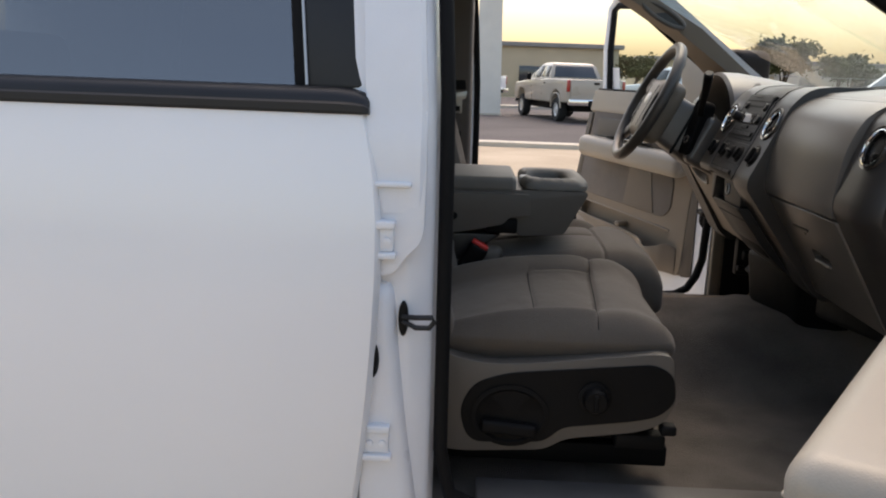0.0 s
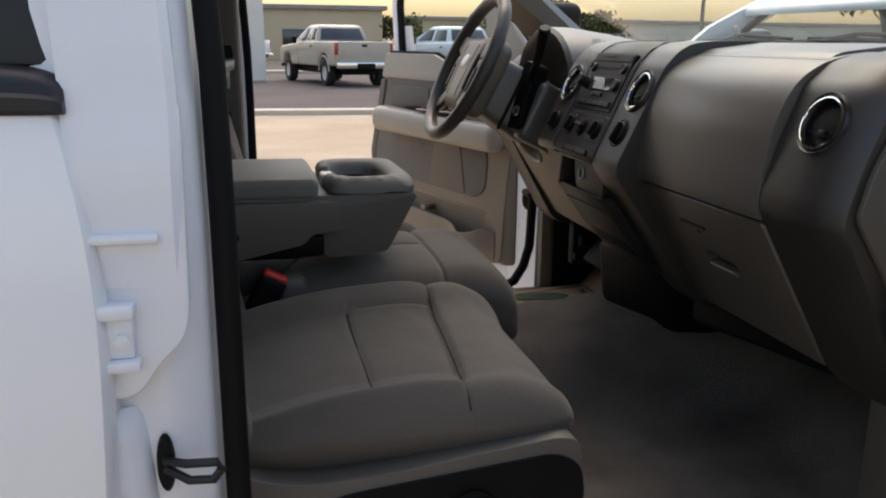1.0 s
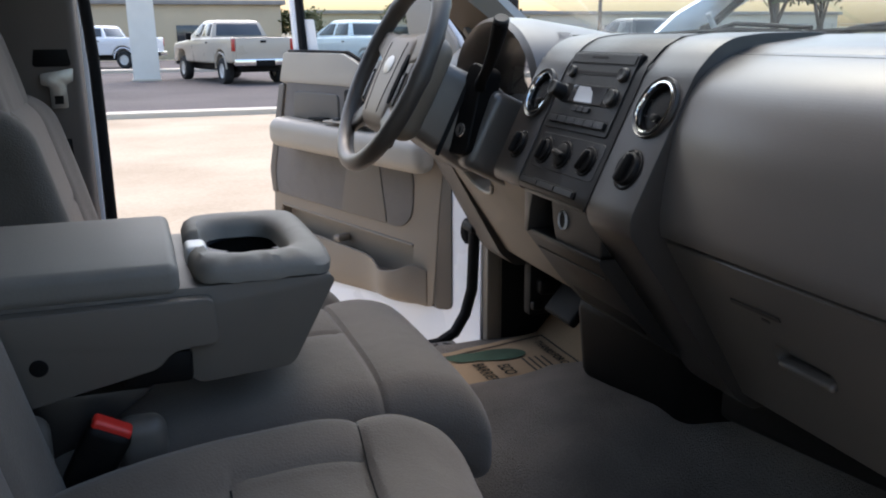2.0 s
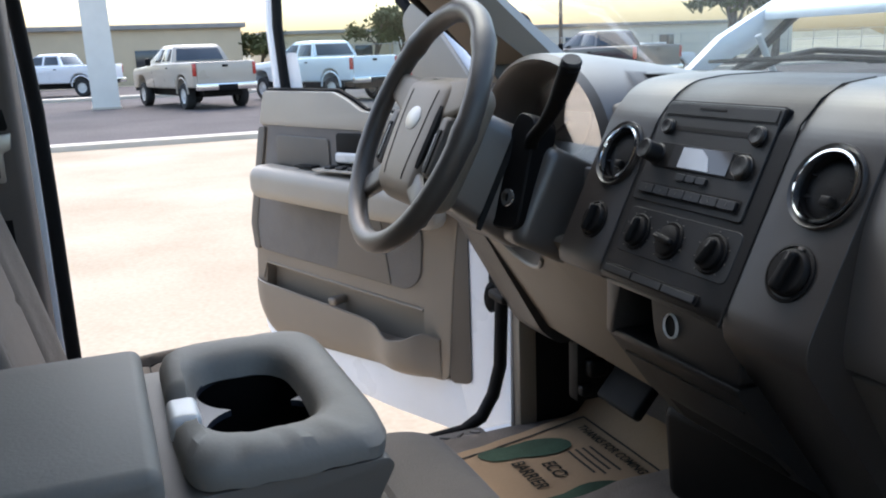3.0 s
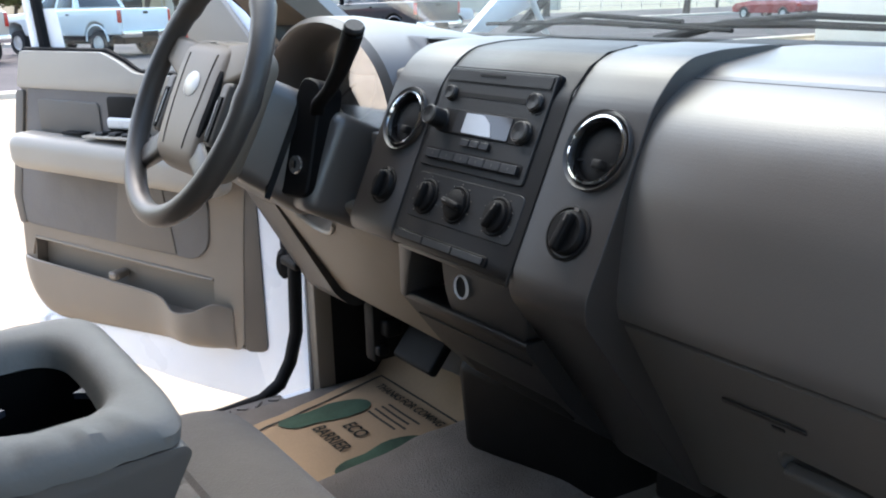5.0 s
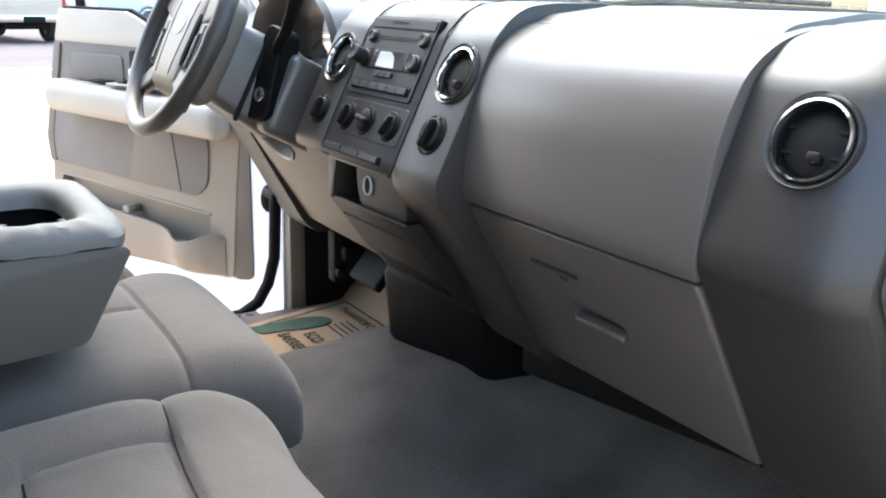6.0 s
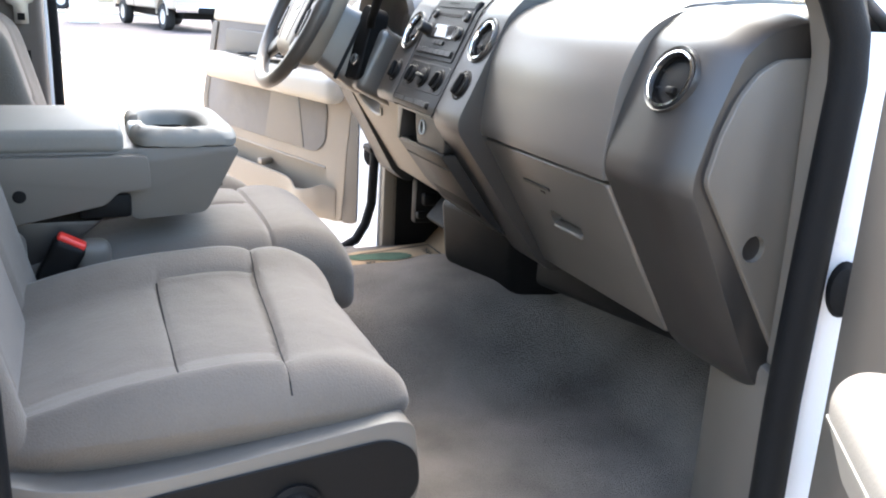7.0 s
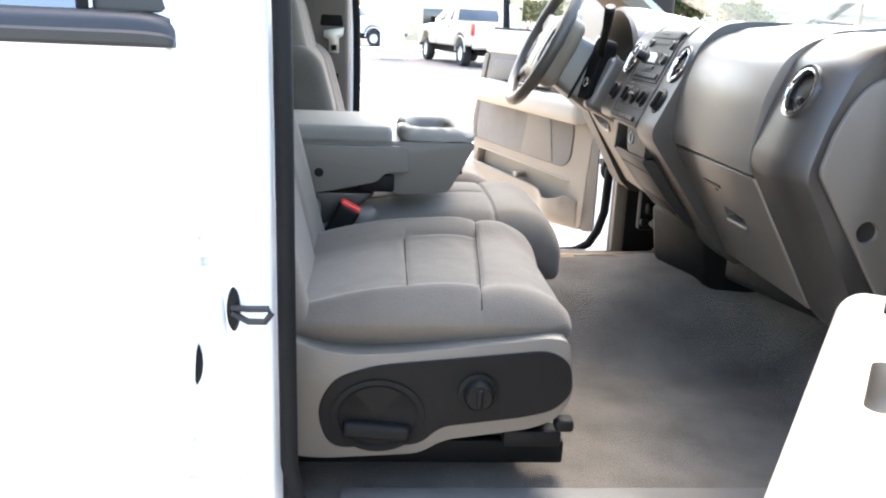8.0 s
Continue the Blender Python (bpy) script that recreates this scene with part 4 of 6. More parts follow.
spoke_pose = wm @ Matrix.Translation((0, 0, -0.010))
for sx, y0, y1, hw, mt in ((-1, 0.040, 0.062, 0.034, TAN), (1, 0.040, 0.062, 0.034, TAN), (-1, -0.070, -0.112, 0.024, RIM), (1, -0.070, -0.112, 0.024, RIM)):
    far = math.sqrt(RW ** 2 - y1 ** 2) * 0.985
    part("spoke", moved(hexa([(sx * 0.055, y0 - hw, -0.014), (sx * 0.055, y0 + hw, -0.014), (sx * far, y1 + 0.022, -0.010), (sx * far, y1 - 0.022, -0.010), (sx * 0.055, y0 - hw, 0.010), (sx * 0.055, y0 + hw, 0.010), (sx * far, y1 + 0.022, 0.008), (sx * far, y1 - 0.022, 0.008)], 0.009, 4), spoke_pose), mt, steer)
for sx in (-1, 1):
    pod = part("switch_pod", moved(rbox((sx * 0.102, -0.022, 0.002), (0.030, 0.088, 0.018), 0.008, (3, 4, 2), 3), spoke_pose), TAUPE, steer, "taupe cruise switch pod with black buttons")
    part("pod_button", moved(rbox((sx * 0.102, -0.030, 0.0105), (0.013, 0.062, 0.006), 0.002, (2, 3, 2), 2), spoke_pose), BLACK, pod, "black cruise buttons")
    part("pod_trim", moved(rbox((sx * 0.097, -0.030, 0.0125), (0.002, 0.050, 0.003), 0.0008, (1, 3, 1), 1), spoke_pose), SILVER, pod)
part("wheel_back", lathe([(0.075, -0.004), (0.07, -0.04), (0.055, -0.07), (0.0, -0.07)], wm, 28), DARK, steer)
column = part("column_cover", moved(hexa([(-0.062, -0.085, -0.035), (0.062, -0.085, -0.035), (0.062, 0.055, -0.035), (-0.062, 0.055, -0.035), (-0.085, -0.115, -0.20), (0.085, -0.115, -0.20), (0.085, 0.055, -0.20), (-0.085, 0.055, -0.20)], 0.022, 4), wm), PAD, steer, "taupe steering column cover")
part("column_seam", moved(hexa([(0.0625, -0.08, -0.115), (0.076, -0.105, -0.115), (0.079, -0.105, -0.122), (0.0655, -0.08, -0.122), (0.064, 0.05, -0.115), (0.077, 0.05, -0.115), (0.08, 0.05, -0.122), (0.067, 0.05, -0.122)]), wm), BLACK, column)
ig = facing((0.690, 2.606, 1.318), (-0.88, -0.30, 0.25))
part("ignition_bezel", plate([(-0.030, -0.045), (0.026, -0.045), (0.030, 0.115), (-0.010, 0.125), (-0.028, 0.05)], ig, -0.05, -0.004, 0.004, 0.018), BLACK, column, "black ignition bezel")
lock = part("ignition_lock", lathe([(0.0135, -0.010), (0.013, -0.002), (0.011, -0.0005), (0.0, -0.0015)], ig, 28), CHROME, column, "bright ignition lock")
part("key_slot", plate(rect(0.0025, 0.011), ig, -0.0025, -0.0003, 0, 0), BLACK, lock)
part("column_bracket", moved(rbox((0.070, -0.03, -0.215), (0.10, 0.15, 0.12), 0.02, (4, 4, 4), 3), wm), PAD, column)
lever = part("gear_lever", tube([(0.735, 2.625, 1.36), (0.722, 2.585, 1.40), (0.712, 2.53, 1.425), (0.706, 2.49, 1.452), (0.700, 2.455, 1.482), (0.697, 2.437, 1.500)], [0.0105, 0.010, 0.009, 0.0105, 0.0125, 0.013], 14), BLACK, steer, "black column gear lever")
part("lever_cap", lathe([(0.0125, -0.003), (0.013, 0.001), (0.011, 0.004), (0.0, 0.004)], facing((0.6965, 2.434, 1.504), (-0.15, -0.55, 0.83)), 20), STACK, lever)

# ---- seats ----
def cushion_skin(w, hx, hy, hz, lines, crown, tilt, y_in):
    """Puffs a seat cushion and presses its seams in. lines: (kind, position, from, to)."""
    x, y, z = w
    top = max(0.0, z / hz)
    if top > 0.25:
        z += crown * (1 - (x / hx) ** 2 * 0.6) * (1 - (y / hy) ** 4) * top
        for kind, at, lo, hi in lines:
            if kind == "across":
                d, along = x - at, y
            else:
                d, along = y - at, x
            fade = max(0.0, min(1.0, (along - lo) / 0.012)) * max(0.0, min(1.0, (hi - along) / 0.012))
            z -= fade * (0.006 * max(0.0, 1 - abs(d) / 0.0055) + 0.007 * math.exp(-abs(d) / 0.022))
    z += x * tilt
    return (x, y, z)


def front_seat(name, label, y0, y1, flip, with_side, bx=0.0):
    """A cloth front seat: cushion, backrest with bolsters, head restraint, plastic side cover and its controls."""
    yc, hy = (y0 + y1) / 2, (y1 - y0) / 2
    st = thing(name, label, "car seat", (0.2, yc, 0.72), "front seats")
    s = -1 if flip else 1
    def seam_side(x):
        """The distance of the outer bolster seam from the seat's outer edge."""
        return 0.047 + 0.012 * max(0.0, min(1.0, (x + 0.02) / 0.34))

    def front_x(q):
        """The line of the seam behind the front roll, q metres in from the outer edge."""
        return 0.316 + 0.034 * max(0.0, (q - 0.05) / 0.40) ** 0.8

    seams = [[(front_x(q), q) for q in [0.012 + (2 * hy - 0.04) * k / 48 for k in range(49)]], [(x, seam_side(x)) for x in [-0.04 + 0.358 * k / 40 for k in range(41)]], [(0.206 - 0.004 * k / 24, 0.385 - (0.385 - seam_side(0.2)) * k / 24) for k in range(25)], [(0.206 + 0.145 * k / 20, 0.388 + 0.010 * k / 20) for k in range(21)]]
    crest = smooth_line([(-0.075, 0.960), (-0.03, 0.992), (0.03, 1.014), (0.12, 1.040), (0.20, 1.052), (0.29, 1.059), (0.35, 1.060), (0.40, 1.051), (0.44, 1.030), (0.460, 1.006), (0.468, 0.985)], 8)

    def top_z(x, q):
        """Height of the cushion's top, q metres in from the outer edge."""
        for (xa, za), (xb, zb) in zip(crest, crest[1:]):
            if x <= xb:
                break
        z = za + (zb - za) * max(0.0, min(1.0, (x - xa) / (xb - xa)))
        inside = max(0.0, min(1.0, (q - 0.05) / 0.06)) * max(0.0, min(1.0, (2 * hy - 0.075 - q) / 0.06))
        front = max(0.0, min(1.0, (x - front_x(q)) / 0.012 + 0.5))
        z -= 0.016 * inside * (1 - front)
        z += 0.026 * math.exp(-((q - 2 * hy + 0.070) / 0.060) ** 2) + 0.012 * math.exp(-((q - 0.030) / 0.030) ** 2)
        d = x - front_x(q)
        z -= 0.0065 * math.exp(-abs(d) / 0.0060) + 0.0065 * math.exp(-(d / 0.034) ** 2)
        if x < front_x(q):
            d = q - seam_side(x)
            z -= 0.0085 * math.exp(-abs(d) / (0.0035 if d < 0 else 0.009)) - 0.007 * math.exp(-((d + 0.018) / 0.014) ** 2)
            if 0.05 < q < 0.388:
                z -= 0.0065 * math.exp(-abs(x - 0.204) / 0.0055)
            if x > 0.204:
                z -= 0.0045 * math.exp(-abs(q - 0.392) / 0.006)
        return z + 0.0016 * noise.noise((x * 9, q * 9, 3.0 + s)) + 0.0007 * noise.noise((x * 34, q * 30, 1.0))

    def skin(x, q):
        """A point of the cushion above the plan position (x, q), on its rounded section."""
        c = max(-0.9999, min(0.9999, 1 - q / hy))
        a = math.acos(math.copysign(abs(c) ** 2.2, c))
        low_z = 0.955 + 0.025 * max(0.0, (x - 0.42) / 0.048) ** 2
        return (x, y0 + q if s > 0 else y1 - q, low_z + (top_z(x, q) - low_z) * math.sin(a) ** (1 / 2.2))

    rings, nv = [], 150
    xs = [-0.073 + 0.517 * k / 150 for k in range(150)] + [0.444 + 0.024 * math.sin(math.pi / 2 * k / 12) for k in range(13)]
    for x in xs:
        plan = (1 - max(0.0, (x - 0.385) / 0.0835) ** 2.4) ** 0.5 * 0.16 + 0.84
        ring = []
        for k in range(nv + 1):
            a = math.pi * k / nv
            c = math.cos(a)
            q = hy * (1 - math.copysign(abs(c) ** (1 / 2.2), c))
            low_z = 0.955 + 0.025 * max(0.0, (x - 0.42) / 0.048) ** 2
            z = low_z + (top_z(x, q) - low_z) * math.sin(a) ** (1 / 2.2)
            tuck = 1 - 0.115 * max(0.0, (1.002 - z) / 0.047) ** 1.3
            q = hy - (hy - q) * plan * tuck
            ring.append((x, y0 + q if s > 0 else y1 - q, z))
        rings.append(ring)
    part("seat_cushion", loft(rings), CLOTH, st, "grey-taupe cloth cushion with sewn panels")
    for line in seams[:3]:
        part("sewn_seam", tube([Vector(skin(x, q)) + Vector((0, 0, 0.0006)) for x, q in line], 0.0013, 5), SEAL, st)
    part("seat_pan", box(0.0, 0.44, y0 + 0.03, y1 - 0.03, 0.80, 0.935, 0.01), BLACK, st)
    for yy in (y0 + 0.06, y1 - 0.10):
        part("seat_rail", box(-0.08, 0.475, yy, yy + 0.04, 0.735, 0.778, 0.006), BLACK, st, "black seat rail")

    def back(w):
        x, y, z = w
        b = max(0.0, (abs(y) - 0.13) / (hy - 0.13))
        up = z / 0.24
        if x > 0:
            x += 0.024 * b ** 1.5 * (1 - max(0.0, up - 0.6)) - 0.008 * (1 - b)
            x += groove(abs(y) - 0.13, 0.006, 0.009) + groove(z - 0.02, 0.005, 0.004) * (1 if abs(y) < 0.13 else 0)
        y *= 1 - 0.10 * max(0.0, up) ** 2
        return (x - 0.25 * z - 0.10 * max(0.0, z) * z, y, z)

    part("backrest", rbox((-0.018 + bx, yc, 1.175), (0.125, 2 * hy, 0.42), 0.05, (4, 40, 36), 5, back), CLOTH, st, "grey-taupe cloth backrest with side bolsters")

    def up(w):
        x, y, z = w
        return (x - 0.25 * z + (groove(abs(y) - 0.10, 0.008, 0.006) if x > 0 else 0), y * (1 - 0.15 * max(0, z) / 0.09), z)

    part("upper_backrest", rbox((-0.105 + bx, yc, 1.42), (0.125, hy * 1.62, 0.21), 0.045, (4, 20, 12), 5, up), CLOTH, st)
    part("head_restraint", rbox((-0.125 + bx, yc, 1.600), (0.11, 0.32, 0.19), 0.05, (4, 10, 8), 5), CLOTH, st, "grey-taupe cloth head restraint")
    for dy in (-0.05, 0.05):
        part("restraint_post", tube([(-0.145 + bx, yc + dy, 1.44), (-0.15 + bx, yc + dy, 1.53)], 0.006, 8), STEEL, st)
    if with_side:
        ys = y1 if flip else y0
        d = 1 if flip else -1
        prof = outline([(-0.10, 0.815), (-0.10, 0.985), (0.020, 0.985), (0.060, 0.968), (0.115, 0.959), (0.20, 0.964), (0.425, 0.992), (0.453, 0.985), (0.465, 0.90), (0.444, 0.857), (0.40, 0.838), (0.262, 0.818), (0.225, 0.795), (0.06, 0.785)], 0.03, 5)
        ys += d * 0.014
        a, b = sorted((ys + d * 0.004, ys - d * 0.045))
        side = part("side_cover", prism(prof, 'y', a, b, 0.008, 3), TAUPE, st, "pale taupe plastic seat side cover")
        inset = outline([(0.082, 0.805), (0.062, 0.87), (0.088, 0.922), (0.15, 0.944), (0.42, 0.972), (0.456, 0.952), (0.462, 0.90), (0.435, 0.872), (0.39, 0.860), (0.255, 0.842), (0.225, 0.812)], 0.03, 5)
        a, b = sorted((ys + d * 0.0045, ys + d * 0.0075))
        part("side_inset", prism(inset, 'y', a, b, 0.0012, 1), BLACK, side, "black oval inset of the side cover")
        m = facing((0.312, ys + d * 0.0075, 0.903), (0, d, 0))
        kn = part("lumbar_knob", lathe([(0.030, 0.0), (0.031, 0.006), (0.024, 0.008), (0.022, 0.024), (0.019, 0.027), (0.0, 0.027)], m, 28), BLACK, side, "black round adjuster knob")
        part("knob_grip", moved(rbox((0, 0, 0.028), (0.009, 0.030, 0.008), 0.003, (2, 4, 2), 2), m), BLACK, kn)
        m = facing((0.158, ys + d * 0.0075, 0.862), (0, d, 0))
        lev = part("recline_recess", lathe([(0.062, -0.001), (0.063, 0.004), (0.055, 0.005), (0.050, 0.001), (0.0, 0.001)], m @ Matrix.Diagonal((1.15, 0.95, 1, 1)), 32), BLACK, side)
        part("recline_lever", moved(rbox((0.0, -0.022, 0.010), (0.105, 0.026, 0.022), 0.008, (6, 3, 3), 3), m @ pose(0, 0, 0, 0, 0, 5 * d)), BLACK, lev, "black recline lever")
        part("cover_rail", box(0.36, 0.455, min(ys - d * 0.012, ys - d * 0.05), max(ys - d * 0.012, ys - d * 0.05), 0.796, 0.826, 0.006), BLACK, st)
        part("rail_bolt", rbox((0.455, ys - d * 0.01, 0.842), (0.03, 0.03, 0.02), 0.006, (2, 2, 2), 2), BLACK, st)
    return st


front_seat("passenger_seat", "grey-taupe cloth front passenger seat with black side controls", 1.572, 2.084, False, True, -0.045)
front_seat("driver_seat", "grey-taupe cloth driver's seat with tall head restraint", 2.50, 2.99, True, True)
mid = thing("bench_seat", "grey-taupe cloth centre seat cushion under the folded armrest", "car seat", (0.25, 2.28, 0.72), "front seats")
mlines = [("across", 0.125, -0.3, 0.3), ("along", 0.02, -0.3, 0.125)]


def mid_skin(w):
    x, y, z = cushion_skin(w, 0.27, 0.2, 0.06, mlines, 0.022, 0.10, 0)
    return (x, y, z - 0.05 * (max(0.0, x - 0.14) / 0.13) ** 2.5)


part("seat_cushion", rbox((0.276, 2.282, 0.985), (0.55, 0.42, 0.13), 0.05, (100, 70, 3), 6, mid_skin), CLOTH, mid, "grey-taupe cloth cushion")
part("sewn_seam", tube([Vector(mid_skin(Vector((0.125, -0.17 + 0.34 * i / 30, 0.065)))) + Vector((0.276, 2.282, 0.9855)) for i in range(31)], 0.0011, 5), DARK, mid)
part("seat_box", box(0.0, 0.46, 2.11, 2.45, 0.78, 0.93, 0.012), BLACK, mid)

# ---- folded centre armrest with cup holders ----
con = thing("console_box", "taupe folding centre console with a padded lid and cup holder", "console", (0.0, YC, 1.10))
CYC, CY0, CY1 = 2.262, 2.112, 2.412
part("rear_lid", rbox((-0.085, CYC, 1.2215), (0.528, CY1 - CY0, 0.036), 0.012, (10, 10, 2), 5, lambda w: (w.x, w.y, w.z + 0.004 * (1 - (w.y / 0.15) ** 2) * (1 if w.z > 0 else 0) + 0.004 * (1 if w.x < -0.2 else 0))), LEATHER, con, "pale grey-taupe leather-look armrest lid")


# front lid: a padded ring round the cup opening
def ring_pts(hx, hy, n=48, e=3.2):
    out = []
    for i in range(n):
        a = 2 * math.pi * i / n
        c, s = math.cos(a) * hx, math.sin(a) * hy
        r = ((abs(c) / hx) ** e + (abs(s) / hy) ** e) ** (-1 / e)
        out.append((c * r, s * r))
    return out


outer, inner = (0.082, (CY1 - CY0) / 2), (0.048, 0.090)
fx = 0.2745
rings = []
for k, (hx, hy, cx, z, e) in enumerate([(inner[0] - 0.002, inner[1] - 0.002, -0.010, 1.2125, 3.4), (inner[0], inner[1], -0.010, 1.2175, 3.4), (inner[0] + 0.002, inner[1] + 0.002, -0.010, 1.2255, 3.4), (inner[0] + 0.006, inner[1] + 0.007, -0.009, 1.2335, 3.5), (inner[0] + 0.012, inner[1] + 0.016, -0.007, 1.2375, 3.8), (outer[0] - 0.020, outer[1] - 0.026, -0.001, 1.2395, 5.0), (outer[0] - 0.010, outer[1] - 0.012, 0.0, 1.2380, 6.0), (outer[0] - 0.003, outer[1] - 0.004, 0.0, 1.2325, 6.5), (outer[0], outer[1], 0.0, 1.2240, 7.0), (outer[0] - 0.001, outer[1] - 0.001, 0.0, 1.2135, 7.0), (inner[0], inner[1], -0.010, 1.2115, 3.4)]):
    ring = []
    for x, y in ring_pts(hx, hy, 160, e):
        dip = 0.024 * max(0.0, min(1.0, 1.55 - abs(y + 0.015) / 0.030)) if x < -0.01 and k > 0 else 0.0
        pucker = 0.0026 * noise.noise((x * 70, y * 15, 0.4 * k)) * min(1.0, max(0.0, (-0.055 - y) / 0.06)) if 1 < k < 10 else 0.0
        ring.append((fx + cx + x, CYC + y, z - dip + 0.0009 * noise.noise((x * 50, y * 50, k)) + pucker))
    rings.append(ring)
part("front_lid", loft(rings, True), LEATHER, con, "wrinkled pale grey-taupe padded ring of the cup holder")
CUPS = [(0.273, CYC - 0.042), (0.276, CYC + 0.050)]
liner = part("cup_liner", box(0.208, 0.332, CYC - 0.100, CYC + 0.112, 1.2075, 1.2135, 0.0015), LINER, con, "glossy dark cup holder liner with two rounded tabs")
for wx, wy in CUPS:
    carve(liner, lathe_solid([(0.0535, -0.03), (0.0535, 0.03)], pose(wx, wy, 1.20), 40))
carve(liner, box(0.2485, 0.300, CYC - 0.05, CYC + 0.06, 1.17, 1.23, 0.0))
for wx, wy in CUPS:
    part("cup_rim", moved(tube([(wx + 0.0545 * math.cos(q), wy + 0.0545 * math.sin(q), 1.2125) for q in [math.pi * (0.15 + 0.7 * i / 20) * (1 if wy > CYC else -1) for i in range(21)]], 0.0016, 6), Matrix.Identity(4)), LINER, con)
lining = part("well_lining", box(0.2075, 0.3325, CYC - 0.1005, CYC + 0.1125, 1.1385, 1.2070, 0.0), BLACK, con)
carve(lining, box(0.2125, 0.3275, CYC - 0.0955, CYC + 0.1075, 1.130, 1.220, 0.0))
part("cup_well", box(0.213, 0.327, CYC - 0.095, CYC + 0.107, 1.134, 1.142, 0.0), BLACK, con, "black floor of the cup wells")
part("lid_latch", rbox((0.205, CYC - 0.014, 1.217), (0.027, 0.050, 0.030), 0.007, (4, 4, 3), 3), SILVER, con, "pale release latch")
body = [(-0.34, 1.105), (-0.34, 1.208), (0.348, 1.212), (0.353, 1.205), (0.300, 1.106), (0.19, 1.098), (0.170, 1.128), (0.02, 1.095), (-0.1, 1.09)]
abody = part("armrest_body", prism(outline(body, 0.012, 4), 'y', CY0 + 0.004, CY1 - 0.004, 0.006, 3), TAUPE, con, "taupe plastic armrest body")
carve(abody, box(0.206, 0.334, CYC - 0.102, CYC + 0.114, 1.138, 1.30, 0.0))
part("hinge_cover", prism(outline([(-0.30, 1.108), (-0.30, 1.200), (0.212, 1.203), (0.216, 1.150), (0.165, 1.146), (0.150, 1.128), (0.02, 1.100)], 0.010, 4), 'y', CY0 - 0.016, CY0 + 0.008, 0.007, 4), TAUPE, con, "taupe side cover with a screw hole")
part("screw_hole", lathe([(0.0, 0.001), (0.0085, 0.001), (0.0095, 0.0), (0.0, -0.002)], facing((0.030, CY0 - 0.0165, 1.145), (0, -1, 0)), 20), BLACK, con)
part("hinge_block", box(0.11, 0.186, CY0 - 0.004, CY0 + 0.03, 1.104, 1.142, 0.006), BLACK, con, "black hinge block")
part("hinge_bracket", hexa([(-0.12, CY0 + 0.01, 1.0), (0.02, CY0 + 0.01, 1.0), (0.15, CY0 + 0.01, 1.10), (-0.12, CY0 + 0.01, 1.10), (-0.12, CY1 - 0.02, 1.0), (0.02, CY1 - 0.02, 1.0), (0.15, CY1 - 0.02, 1.10), (-0.12, CY1 - 0.02, 1.10)], 0.01), DARK, con)
part("armrest_back", rbox((-0.36, CYC, 1.18), (0.10, 0.30, 0.34), 0.04, (4, 8, 8), 4), CLOTH, con)


def buckle(at, lean, label):
    bk = thing("seat_belt_buckle", label, "seat belt buckle", at, "buckles")
    m = pose(*at) @ pose(0, 0, 0, lean[0], lean[1], lean[2])
    part("buckle_body", moved(rbox((0, 0, 0.0), (0.046, 0.030, 0.115), 0.010, (4, 3, 6), 3, lambda w: (w.x * (1 + w.z * 1.2), w.y, w.z)), m), BLACK, bk)
    part("release_button", moved(rbox((0.0, 0, 0.0575), (0.042, 0.021, 0.012), 0.004, (4, 2, 2), 2), m), RED, bk, "red release button")
    part("buckle_stalk", moved(box(-0.018, 0.018, -0.006, 0.006, -0.16, -0.05, 0.003), m), BLACK, bk)


buckle((0.070, 2.070, 1.032), (6, 28, 0), "black seat belt buckle with red button beside the seat")
part("buckle_pocket", rbox((0.0, 2.085, 1.03), (0.07, 0.05, 0.13), 0.02, (3, 3, 3), 3), TAUPE, con)
part("buckle_pocket", rbox((0.125, 2.10, 1.02), (0.055, 0.04, 0.11), 0.018, (3, 3, 3), 3), TAUPE, con)

# ---- doors ----
def door_frame(hinge, theta, left):
    """The pose of a door: x runs from the hinge to the latch edge, y is height, z points into the cab."""
    c, s = math.cos(radians(theta)), math.sin(radians(theta))
    u = Vector((-c, s if left else -s, 0))
    n = Vector((-s, -c if left else c, 0))
    return Matrix(((u.x, 0, n.x, hinge[0]), (u.y, 0, n.y, hinge[1]), (u.z, 1, n.z, 0), (0, 0, 0, 1)))


def slab(pts, m, z0, z1, r=0.02, bevel=0.006, seg=3):
    return moved(prism(outline(pts, r, 5), 'z', z0, z1, bevel, seg), m)


dd = thing("driver_door", "open driver's door with tan trim, armrest and map pocket", "car door", (1.0, 3.17, 0.7), "front doors")
DM = door_frame((1.0, 3.17), 63, True)
part("door_shell", slab([(0.03, 0.592), (0.45, 0.606), (0.90, 0.648), (0.985, 0.73), (0.985, 1.05), (0.865, 1.430), (0.70, 1.395), (0.575, 1.350), (0.475, 1.315), (0.30, 1.31), (0.03, 1.31)], DM, -0.14, -0.030, 0.03), WHITE, dd, "white painted door shell")
part("door_edge", slab([(0.03, 0.600), (0.16, 0.605), (0.20, 0.76), (0.19, 1.05), (0.15, 1.41), (0.03, 1.41)], DM, -0.032, 0.0, 0.03, 0.01), JAMB, dd, "white painted door edge")
part("lower_edge", slab([(0.10, 0.602), (0.45, 0.614), (0.92, 0.660), (0.92, 0.72), (0.10, 0.74)], DM, -0.032, -0.006, 0.02), JAMB, dd)
